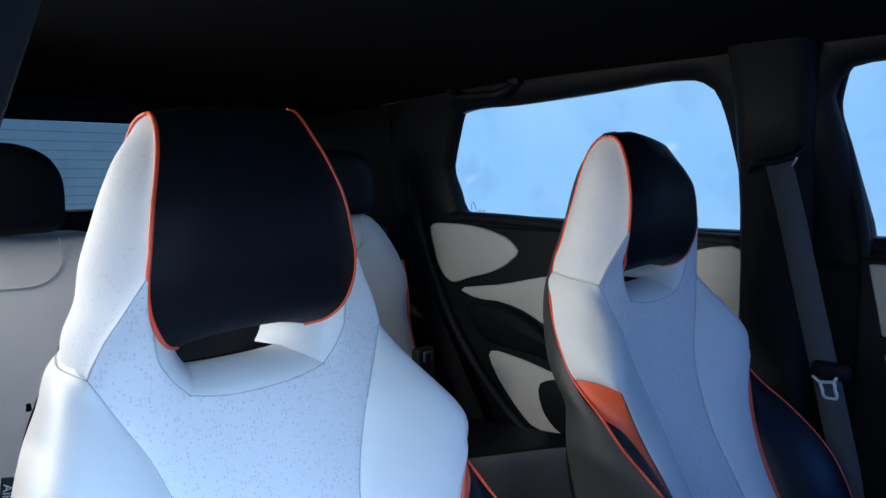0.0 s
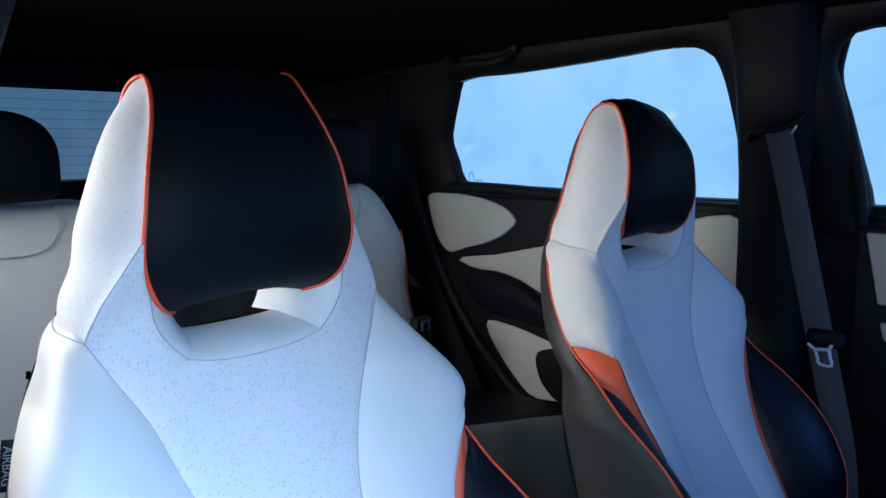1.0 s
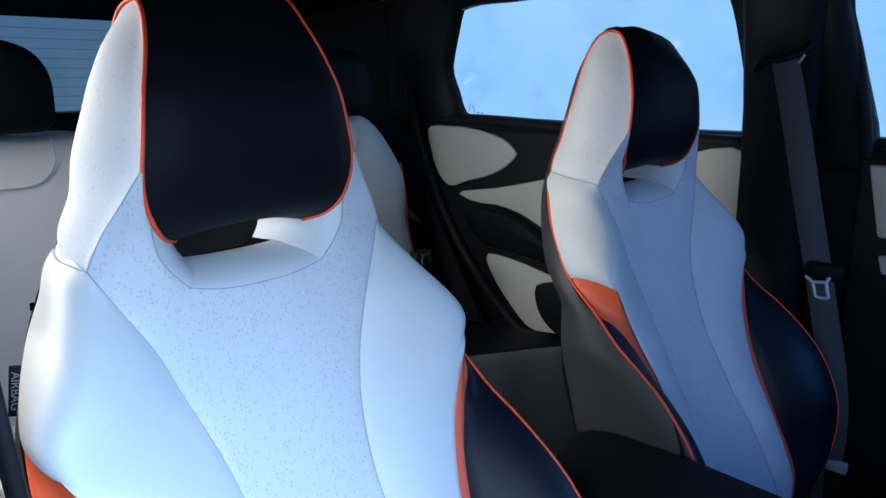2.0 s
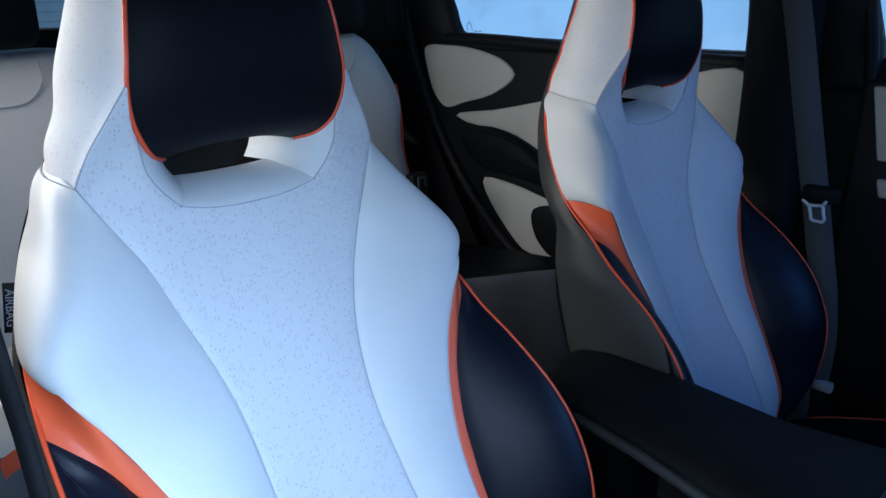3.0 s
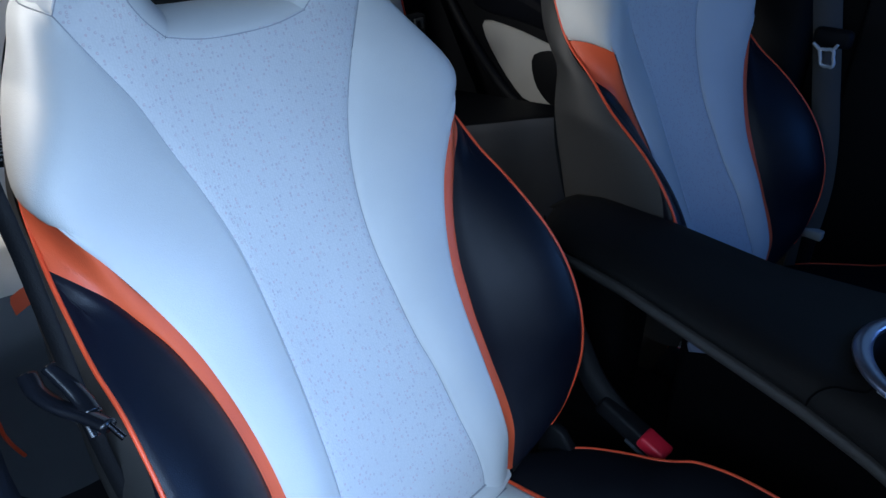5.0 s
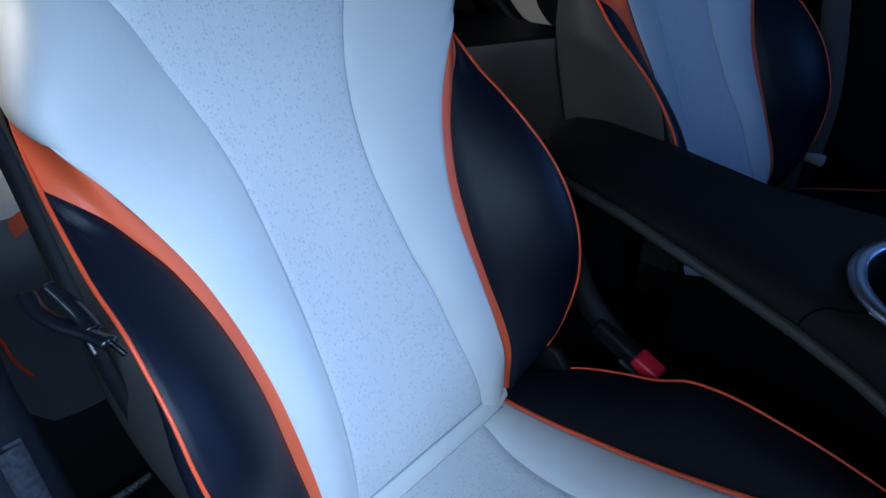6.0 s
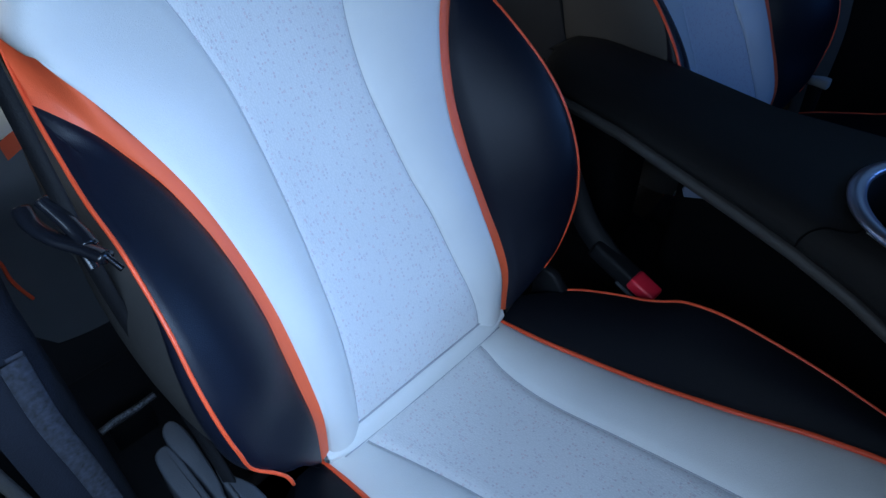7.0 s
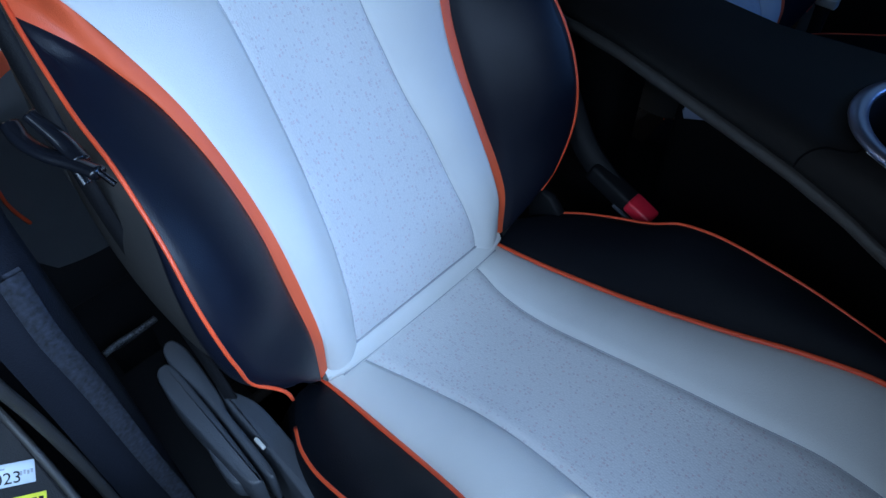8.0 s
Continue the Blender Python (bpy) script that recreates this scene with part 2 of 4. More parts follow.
def smooth_loop(points, n=64):
    """n places on a smooth closed curve through points."""
    k = len(points)
    pad = [points[i % k] for i in range(-3, k + 4)]
    at = curve(pad)
    p = np.array(pad, float)
    s = np.r_[0, np.cumsum(np.linalg.norm(np.diff(p, axis=0), axis=1))]
    s /= s[-1]
    return [Vector(q) for q in at(np.linspace(s[3], s[3 + k], n, endpoint=False))]


def joined(*bms):
    """Several bmeshes as one."""
    out = bmesh.new()
    for b in bms:
        m = bpy.data.meshes.new("tmp")
        b.to_mesh(m)
        b.free()
        out.from_mesh(m)
        bpy.data.meshes.remove(m)
    return out


def strip(stations, nu, nv, tight=1.0):
    """The grid through cross-sections of three places each: inner edge, middle, outer edge."""
    k = np.array(stations, float)
    s = np.r_[0, np.cumsum(np.linalg.norm(np.diff(k, axis=0), axis=2).mean(axis=1))]
    s /= s[-1]
    v = np.linspace(0, 1, nv)
    d = np.diff(k, axis=0) / np.diff(s)[:, None, None]
    h = np.diff(s)[:, None, None]
    slope = np.concatenate([d[:1], (d[:-1] * h[1:] + d[1:] * h[:-1]) / (h[:-1] + h[1:]), d[-1:]])
    i = np.clip(np.searchsorted(s, v, "right") - 1, 0, len(s) - 2)
    w = (s[i + 1] - s[i])[:, None, None]
    t = (v - s[i])[:, None, None] / w
    p = ((2 * t**3 - 3 * t**2 + 1) * k[i] + (t**3 - 2 * t**2 + t) * w * slope[i] + (-2 * t**3 + 3 * t**2) * k[i + 1] + (t**3 - t**2) * w * slope[i + 1])
    u = np.linspace(0, 1, nu)[None, :, None]
    corner = (p[:, 1:2] * (1 + tight) - (p[:, :1] + p[:, 2:]) / 2) / tight
    weight = (1 - u) ** 2 + 2 * tight * u * (1 - u) + u**2
    return (p[:, :1] * (1 - u) ** 2 + corner * (2 * tight * u * (1 - u)) + p[:, 2:] * u**2) / weight


def eased(grid, times):
    """Evens out the inside of a grid of places and keeps its rims."""
    g = np.array(grid, float)
    u = np.linspace(0, 1, g.shape[1])
    w = np.minimum(1, np.minimum(u, 1 - u) * 6)[None, 1:-1, None] * 0.5
    for _ in range(times):
        mean = (g[2:, 1:-1] + g[:-2, 1:-1] + g[1:-1, 2:] + g[1:-1, :-2]) / 4
        g[1:-1, 1:-1] += w * (mean - g[1:-1, 1:-1])
    return g


def band(points, normal, width, thick):
    """A flat strap along a smooth path, with its face towards normal."""
    at = curve(points)
    p = at(np.linspace(0, 1, 50))
    t = np.gradient(p, axis=0)
    t /= np.linalg.norm(t, axis=1, keepdims=True)
    n = np.array(normal, float)
    rows = []
    for q, w in zip(p, t):
        side_way = np.cross(w, n)
        side_way /= np.linalg.norm(side_way)
        m = np.cross(side_way, w)
        a, b = side_way * width / 2, m * thick / 2
        rows.append([q - a - b * .4, q - a * .97 + b, q + a * .97 + b, q + a + b * .4, q + a * .97 - b, q - a * .97 - b])
    return sheet(rows, closed=True)


def bar(outline, depth, bevel=0.003):
    """A plate from a smooth closed outline."""
    return prism(smooth_loop(outline, 40), depth, bevel)


def trimmed(points, times=2):
    """A polygon with its corners cut round."""
    p = [np.array(q, float) for q in points]
    for _ in range(times):
        p = [c for a, b in zip(p, p[1:] + p[:1]) for c in (a * .78 + b * .22, a * .22 + b * .78)]
    return [Vector(q) for q in p]


def words(text, size, m, depth=0.0004):
    """Raised letters as a bmesh, laid by the matrix m."""
    data = bpy.data.curves.new("words", "FONT")
    data.body, data.size, data.extrude = text, size, depth
    data.align_x, data.align_y = "CENTER", "CENTER"
    ob = bpy.data.objects.new("words", data)
    scene.collection.objects.link(ob)
    mesh = bpy.data.meshes.new_from_object(ob.evaluated_get(bpy.context.evaluated_depsgraph_get()))
    bpy.data.objects.remove(ob)
    bm = bmesh.new()
    bm.from_mesh(mesh)
    bmesh.ops.transform(bm, matrix=m, verts=bm.verts)
    return bm


def carved(bm, cutter):
    """bm with the solid cutter taken out of it."""
    made = []
    for b in (bm, cutter):
        mesh = bpy.data.meshes.new("tmp")
        bmesh.ops.recalc_face_normals(b, faces=b.faces)
        b.to_mesh(mesh)
        b.free()
        ob = bpy.data.objects.new("tmp", mesh)
        scene.collection.objects.link(ob)
        made.append(ob)
    mod = made[0].modifiers.new("cut", "BOOLEAN")
    mod.object, mod.operation, mod.solver = made[1], "DIFFERENCE", "EXACT"
    bpy.context.view_layer.update()
    mesh = bpy.data.meshes.new_from_object(made[0].evaluated_get(bpy.context.evaluated_depsgraph_get()))
    for ob in made:
        bpy.data.objects.remove(ob)
    out = bmesh.new()
    out.from_mesh(mesh)
    return out


def capped(rows):
    """A closed solid from rings of places."""
    bm = sheet(rows, True)
    bm.verts.ensure_lookup_table()
    n, k = len(rows[0]), len(rows)
    bm.faces.new([bm.verts[i] for i in range(n)][::-1])
    bm.faces.new([bm.verts[(k - 1) * n + i] for i in range(n)])
    return bm


def drum(cx, cy, z0, z1, r, n=48):
    """A round solid standing from z0 to z1."""
    return capped([[(cx + r * math.cos(a), cy + r * math.sin(a), z) for a in np.linspace(0, math.tau, n, endpoint=False)] for z in (z0, z1)])

# ---- front seats: curves of one half, x from the seat's middle, z from the car's floor ----
INSERT_SEAM = [(.096, -.012, .318), (.095, -.011, .339), (.089, -.001, .382), (.083, .015, .417), (.079, .031, .449), (.076, .049, .480), (.072, .069, .508), (.069, .100, .557),
               (.068, .129, .603), (.072, .154, .652), (.083, .176, .698), (.099, .192, .743), (.116, .201, .788), (.136, .212, .825), (.154, .223, .860)]
ORANGE_IN = [(.137, -.012, .315), (.136, -.011, .381), (.135, .004, .421), (.134, .021, .455), (.134, .038, .487), (.135, .054, .513), (.138, .071, .541), (.143, .087, .570),
             (.150, .100, .597), (.157, .111, .619), (.168, .121, .644), (.181, .130, .670), (.194, .135, .695), (.208, .141, .718), (.2145, .150, .730), (.2175, .176, .735), (.2175, .215, .732)]
ORANGE_OUT = [(.148, -.013, .313), (.147, -.010, .388), (.147, .005, .423), (.146, .021, .453), (.145, .036, .483), (.146, .052, .511), (.149, .067, .538), (.154, .083, .565),
              (.161, .096, .590), (.171, .110, .617), (.185, .122, .643), (.198, .132, .665), (.214, .143, .683), (.228, .161, .695)]
PIPE_LOW = [(.188, -.035, .371), (.203, -.036, .383), (.224, -.037, .415), (.235, -.037, .457), (.240, -.029, .497), (.244, -.013, .532), (.244, .007, .565),
            (.242, .032, .594), (.238, .059, .619), (.235, .090, .642), (.232, .123, .663), (.228, .161, .695)]
PIPE_MID = [(.228, .161, .695), (.225, .188, .710), (.219, .217, .735), (.206, .248, .768), (.1865, .279, .805), (.1655, .301, .836), (.147, .312, .862)]
PIPE_TOP = [(.147, .312, .862), (.138, .315, .884), (.118, .318, .915), (.103, .318, .950), (.091, .316, .985), (.085, .311, 1.022), (.082, .305, 1.045), (.0795, .298, 1.063),
            (.0770, .289, 1.0760), (.0745, .279, 1.0815), (.073, .268, 1.0825)]
HEAD_PIPE = [(.069, .243, .868), (.086, .226, .875), (.098, .215, .889), (.105, .211, .905), (.108, .208, .920), (.108, .206, .940), (.105, .207, .960), (.102, .209, .980), (.098, .213, 1.000),
             (.092, .220, 1.020), (.087, .226, 1.035), (.082, .234, 1.050), (.079, .240, 1.060), (.076, .249, 1.0725), (.0745, .258, 1.0800), (.073, .268, 1.0825)]
HEAD_SIDE = [[(.150, .2215, .848), (.1655, .258, .847), (.1580, .3035, .846)], [(.1535, .2228, .8615), (.161, .264, .8640), (.1455, .3124, .8650)], [(.143, .2185, .885), (.1565, .268, .887), (.138, .315, .884)], [(.126, .212, .912), (.145, .269, .915), (.118, .318, .915)],
             [(.1085, .206, .938), (.139, .271, .945), (.103, .318, .950)], [(.102, .209, .980), (.128, .271, .984), (.091, .316, .985)], [(.092, .220, 1.020), (.1155, .270, 1.022), (.085, .311, 1.022)],
             [(.0845, .230, 1.0425), (.1035, .271, 1.046), (.082, .305, 1.045)], [(.079, .240, 1.060), (.0885, .2720, 1.0655), (.0795, .298, 1.063)],
             [(.0760, .251, 1.0735), (.0775, .270, 1.0785), (.0770, .288, 1.0765)], [(.0740, .262, 1.0812), (.0740, .269, 1.0822), (.0742, .277, 1.0820)]]
SHOULDER = [[(.096, -.012, .318), (.116, -.019, .314), (.137, -.012, .312)], [(.095, -.011, .339), (.116, -.018, .345), (.136, -.012, .350)],
            [(.089, -.001, .382), (.113, -.010, .385), (.136, -.011, .381)], [(.083, .015, .417), (.109, .005, .418), (.135, .004, .421)],
            [(.079, .031, .449), (.106, .020, .452), (.134, .021, .455)], [(.076, .049, .480), (.104, .036, .484), (.134, .038, .487)],
            [(.072, .069, .508), (.103, .055, .510), (.135, .054, .513)], [(.069, .100, .557), (.103, .083, .552), (.140, .078, .553)],
            [(.068, .129, .603), (.108, .109, .602), (.151, .101, .600)], [(.072, .154, .652), (.118, .133, .650), (.171, .123, .650)],
            [(.083, .176, .698), (.146, .147, .697), (.194, .135, .695)], [(.090, .185, .720), (.173, .146, .720), (.208, .141, .718)],
            [(.094, .188, .730), (.191, .146, .731), (.2145, .150, .730)], [(.097, .190, .738), (.208, .147, .739), (.2175, .177, .735)],
            [(.100, .193, .747), (.215, .150, .750), (.2175, .218, .734)], [(.108, .197, .768), (.209, .162, .769), (.207, .248, .766)],
            [(.116, .201, .788), (.193, .177, .790), (.195, .268, .792)], [(.136, .212, .825), (.1745, .217, .828), (.171, .294, .828)],
            [(.154, .223, .860), (.161, .264, .8645), (.1445, .3128, .867)],
            [(.1546, .2236, .8615), (.1530, .267, .8710), (.1375, .3095, .8725)]]
# the outboard shoulder is rounder: its section middles by height
SOFT_MIDS = {b[2]: b for b in ((.121, .132, .650), (.152, .1455, .697), (.178, .1455, .720), (.191, .1465, .731), (.201, .148, .739), (.209, .151, .750), (.206, .162, .769))}


def humped(p):
    """A place on the edge of the orange flash, lifted where the flash has a tall round top."""
    k = math.exp(-((p[2] - .736) / .022) ** 2) * max(0.0, min(1.0, (.215 - p[1]) / .05))
    return (p[0], p[1] - .001 * k, p[2] + .011 * k)


def front_seat(x0, dy, tall=False):
    """A sports bucket seat with an integrated headrest; x0: its middle; tall: with a tall round top to one flash."""
    seat = thing("front_seat", (x0, -0.2 + dy, 0.0),
                 "white leather bucket seat with orange piping and black headrest", "car seat", "front seats")
    shift = np.array([x0, dy, 0.0])

    def settled(grid):
        """The headrest sits a little askew on the backrest."""
        g = np.array(grid, float)
        w = np.clip((g[..., 2] - .93) / .13, 0, 1)
        g[..., 2] += .075 * g[..., 0] * w * w * (3 - 2 * w)
        if tall:
            w = np.clip((g[..., 2] - .99) / .09, 0, 1)
            g[..., 2] -= .20 * np.maximum(0, g[..., 0] + .015) * w * w * (3 - 2 * w)
        return g + shift

    def put(name, grid, mat, label="", parent=seat, flat_uv=None):
        return part(name, sheet(settled(grid), False, flat_uv), mat, parent, label)

    def cord(name, pts, r, mat, label="", steps=70, parent=seat):
        return part(name, tube([tuple(p) for p in settled(pts)], r, 8, steps), mat, parent, label)

    seam = curve(INSERT_SEAM)
    # woven insert of the back, up to the headrest opening
    vs = np.linspace(0, 0.862, 70)
    left, right = seam(vs) * (-1, 1, 1), seam(vs)
    u = np.linspace(-1, 1, 41)
    rows = []
    end = seam(0.862)
    for k, (a, b) in enumerate(zip(left, right)):
        q = a[None] * ((1 - u) / 2)[:, None] + b[None] * ((1 + u) / 2)[:, None]
        w = np.clip((vs[k] - 0.62) / 0.242, 0, 1) ** 1.6
        q[:, 1] += 0.007 * (1 - u**2) * (1 - w) * min(1.0, vs[k] / 0.14)
        x = np.abs(q[:, 0]) * end[0] / b[0]
        top_z = np.interp(x, [0, .045, .072, end[0]], [.8212, .8243, .8315, end[2]])
        top_y = np.interp(x, [0, .045, .072, end[0]], [.2175, .217, .2165, end[1]])
        q[:, 2] += w * (top_z - end[2])
        q[:, 1] += w * (top_y - end[1])
        rows.append(q)
    put("backrest_insert", crown(rows, 0.0, 0.0014, 0.018), FABRIC, "white woven fabric with small coral marks", seat, ((1, 0, 0), (0, 0, 1.1)))
    for s in (-1, 1):
        # cloth horn beside the opening
        inner = curve(flip([(.072, .2165, .830), (.087, .216, .846), (.097, .2165, .866), (.1015, .2165, .889), (.108, .208, .915), (.109, .205, .936)], s))
        outer = curve(flip([tuple(seam(.862)), (.140, .2145, .832), (.154, .223, .860), (.143, .2185, .885), (.126, .212, .912), (.110, .2055, .937)], s))
        horn = ribbon(inner, outer, 24, 30)
        hu = np.linspace(0, 1, 24)
        horn[:, :, 1] -= 0.0014 * ((1 - np.exp(-((1 - hu) / 0.05) ** 2)) * (1 - np.exp(-(hu / 0.05) ** 2)))[None]
        put("insert_horn", horn, FABRIC, "", seat, ((1, 0, 0), (0, 0, 1.1)))
        # pale leather bolster round the shoulder
        lifted = humped if tall and s < 0 else tuple
        rounds = SHOULDER if s > 0 else [[a, SOFT_MIDS.get(b[2], b), lifted(c)] for a, b, c in SHOULDER]
        grid = strip([flip(k, s) for k in rounds], 40, 90, 1.15)
        grid = eased(grid, 24)
        put("side_bolster", crown(grid, 0.001, 0.0016, 0.025), WHITE_LEATHER)
        # orange flash
        a, b = curve(flip([(x, y + .0015 * tall, z) for x, y, z in map(lifted, ORANGE_IN)], s)), curve(flip(ORANGE_OUT, s))
        put("orange_strip", crown(eased(ribbon(a, b, 14, 70), 30), 0.0, 0.0005, 0.06), ORANGE_LEATHER, "orange leather flash")
        # dark wing
        outer_pipe = PIPE_LOW if s > 0 else PIPE_LOW[:5] + [(.2405, -.013, .532), (.238, .007, .565), (.236, .032, .594), (.2345, .059, .619)] + PIPE_LOW[9:]
        c = curve(flip(outer_pipe, s))
        mid = curve(flip([(.171, -.026, .345), (.184, -.027, .388), (.195, -.017, .435), (.199, -.011, .482), (.200, .007, .520), (.202, .028, .553),
                          (.205, .053, .583), (.209, .079, .610), (.213, .107, .636), (.219, .134, .660), (.228, .158, .684)], s))
        put("wing_panel", crown(ribbon(b, c, 24, 60, mid), 0.008, 0.003, 0.05), NAVY_LEATHER, "dark navy leather bolster wing")
        # side of the headrest
        grid = strip([flip(k, s) for k in HEAD_SIDE], 30, 60, 1.15)
        put("headrest_side", crown(grid, 0.0, 0.002, 0.03), WASHED_FABRIC, "", seat, ((0.3, 1, 0), (0, 0, 1.0)))
        # sewn seams
        for line in (INSERT_SEAM, [(.1450, .3128, .867), (.1565, .2875, .8664), (.1622, .263, .8647), (.1602, .239, .8632), (.1545, .2218, .860)],
                     [(.154, .223, .860), (.143, .2185, .885), (.126, .212, .912), (.110, .205, .938)],
                     [(.102, .216, .889), (.098, .2155, .864), (.087, .216, .846), (.072, .2165, .830)], [(.0720, .2165, .8300), (.0665, .2272, .8360), (.0610, .2402, .8404), (.0555, .2550, .8435), (.0500, .2718, .8452)]):
            cord("seam", [tuple(np.array(q) + (0, -.0002, 0)) for q in flip(line, s)], 0.00055, SEAM, "", 60)
        # cords
        inset = 0 if tall else .0045
        cord("headrest_piping", flip(HEAD_PIPE, s), 0.0021, PIPING, "orange piping")
        cord("backrest_piping", flip(([(.2005, -.0480, .3755), (.2022, -.0462, .386), (.2115, -.042, .4015)] + outer_pipe[2:] if s < 0 else outer_pipe) + [(x - inset, y + inset, z) for x, y, z in PIPE_MID[2:-1]] + [(x - .002, y + .002, z) for x, y, z in PIPE_MID[-1:] + PIPE_TOP[1:2]] + PIPE_TOP[2:], s), 0.0019, PIPING, "orange piping", 120)
        # shell sides
        rim = [(.150, -.015, .300)] + outer_pipe + PIPE_MID[1:] + PIPE_TOP[1:]
        sections = []
        for x, y, z in rim:
            k = min(1.0, max(0.0, (z - .60) / .31))
            k = k * k * (3 - 2 * k)
            low_y = .088 + .39 * (z - .30)
            rear = ((x - .004) * (1 - k) + (x - .050) * k, max(low_y, y + .07) * (1 - k) + (y + .038 - .02 * max(0, (z - 1.0) / .08)) * k, z + .004 * k)
            mid = (x * .5 + rear[0] * .5 + .014 * (1 - k) - .004 * k, y * .5 + rear[1] * .5 + .006 * k, z)
            sections.append(flip([(x, y + .003, z), mid, rear], s))
        put("shell_side", strip(sections, 14, 90), SHELL, "dark grey vinyl side")
        fold = []
        for i, (x, y, z) in enumerate(outer_pipe[1:8]):
            q = 1 - (i / 6.0) ** 1.8
            w = .046 * q
            fold.append(flip([(x, y + .001, z), (x + .0060 * q + .10 * w, y + .0015 + w * .42, z), (x + .0035 * q + .05 * w, y + w + .002, z)], s))
        put("wing_side", strip(fold, 14, 50), NAVY_LEATHER, "dark navy leather wing side")
        shell_edge = [q[2] for q in sections]
    # back of the shell
    r = curve(shell_edge)(np.linspace(0, 1, 60))
    shell = sheet(np.array([[(x * k, y + 0.02 * (1 - k * k), z) for k in np.linspace(-1, 1, 25)] for x, y, z in r]) + shift)
    gap = [f for f in shell.faces if abs(f.calc_center_median().x - x0) < .072 and .856 < f.calc_center_median().z < .935]
    bmesh.ops.delete(shell, geom=gap, context="FACES")
    part("shell_back", shell, SHELL, seat, "dark grey vinyl back")
    # headrest pad
    hp = curve(HEAD_PIPE)(np.linspace(0, 1, 40))
    rows = []
    for i, (x, y, z) in enumerate(hp):
        f = i / 39
        bulge = 0.019 * math.sin(math.pi * f) ** 0.8
        rows.append([(x * k, y - bulge * (1 - k**4), z + 0.005 * f**3 * (1 - k**4) + 0.009 * (1 - f) ** 4 * (1 - k * k)) for k in np.linspace(-1, 1, 25)])
    top = [[(x * k, yy, zz + .005 * (1 - k**4)) for k in np.linspace(-1, 1, 25)] for x, yy, zz in ((.0745, .279, 1.0815), (.0770, .289, 1.076), (.0795, .298, 1.063), (.082, .305, 1.045), (.080, .312, 1.02))]
    low = [[(.060 * k, yy, zz + .006 * (1 - k * k)) for k in np.linspace(-1, 1, 25)] for yy, zz in ((.315, .890), (.290, .878), (.264, .869))]
    put("headrest_pad", low + rows + top, BLACK_LEATHER, "black leather headrest pad")
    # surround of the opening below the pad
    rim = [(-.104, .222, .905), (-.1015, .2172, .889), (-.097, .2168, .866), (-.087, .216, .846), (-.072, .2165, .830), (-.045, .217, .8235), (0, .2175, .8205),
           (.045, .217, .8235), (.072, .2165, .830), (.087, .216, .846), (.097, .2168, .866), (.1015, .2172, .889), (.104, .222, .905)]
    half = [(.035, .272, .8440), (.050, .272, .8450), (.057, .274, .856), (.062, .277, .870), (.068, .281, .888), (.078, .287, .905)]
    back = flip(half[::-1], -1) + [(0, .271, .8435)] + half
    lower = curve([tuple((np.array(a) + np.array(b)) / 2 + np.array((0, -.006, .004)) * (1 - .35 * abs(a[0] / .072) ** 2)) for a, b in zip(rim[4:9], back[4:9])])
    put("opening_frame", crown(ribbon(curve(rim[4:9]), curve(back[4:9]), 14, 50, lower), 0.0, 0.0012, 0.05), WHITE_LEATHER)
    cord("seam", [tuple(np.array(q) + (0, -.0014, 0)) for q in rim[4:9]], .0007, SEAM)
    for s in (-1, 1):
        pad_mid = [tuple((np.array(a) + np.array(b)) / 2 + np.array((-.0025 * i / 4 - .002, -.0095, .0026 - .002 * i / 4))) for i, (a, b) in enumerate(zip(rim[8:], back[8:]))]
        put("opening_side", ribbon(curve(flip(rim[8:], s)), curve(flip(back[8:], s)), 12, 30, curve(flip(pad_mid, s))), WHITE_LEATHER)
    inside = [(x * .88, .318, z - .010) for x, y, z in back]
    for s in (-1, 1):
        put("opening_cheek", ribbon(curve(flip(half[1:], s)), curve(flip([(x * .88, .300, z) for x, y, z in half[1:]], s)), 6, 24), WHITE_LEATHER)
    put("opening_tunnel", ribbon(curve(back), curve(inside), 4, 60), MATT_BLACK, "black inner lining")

    # ---- cushion ----
    c_seam = [(.095, .000, .290), (.092, -.022, .2945), (.081, -.065, .297), (.073, -.112, .306), (.069, -.158, .319), (.069, -.200, .331), (.071, -.241, .340),
              (.082, -.350, .354), (.100, -.450, .352), (.110, -.520, .325), (.112, -.545, .27)]
    c_pipe = [(.142, .004, .288), (.1415, -.044, .297), (.143, -.090, .306), (.145, -.133, .316), (.147, -.172, .325), (.150, -.209, .334), (.164, -.300, .354),
              (.185, -.380, .366), (.203, -.450, .366), (.214, -.520, .335), (.216, -.545, .27)]
    c_out = [(.180, -.010, .310), (.205, -.045, .325), (.218, -.072, .335), (.225, -.100, .345), (.228, -.134, .359), (.2285, -.152, .3665), (.229, -.170, .3765), (.230, -.195, .393), (.231, -.220, .400),
             (.234, -.300, .401), (.235, -.380, .392), (.232, -.460, .375), (.228, -.520, .335), (.226, -.545, .27)]
    cs, cp, co = curve(c_seam), curve(c_pipe), curve(c_out)
    vs = np.linspace(0, 1, 60)
    u = np.linspace(-1, 1, 31)
    rows = []
    for x, y, z in cs(vs):
        q = np.stack([x * u, y + 0 * u, z - 0.004 * (1 - u**2)], 1)
        rows.append(q)
    put("cushion_insert", crown(rows, 0, 0.004, 0.03, (0, 0, 1)), FABRIC, "white woven fabric with small coral marks", seat, ((1, 0, 0), (0, 1, 0)))
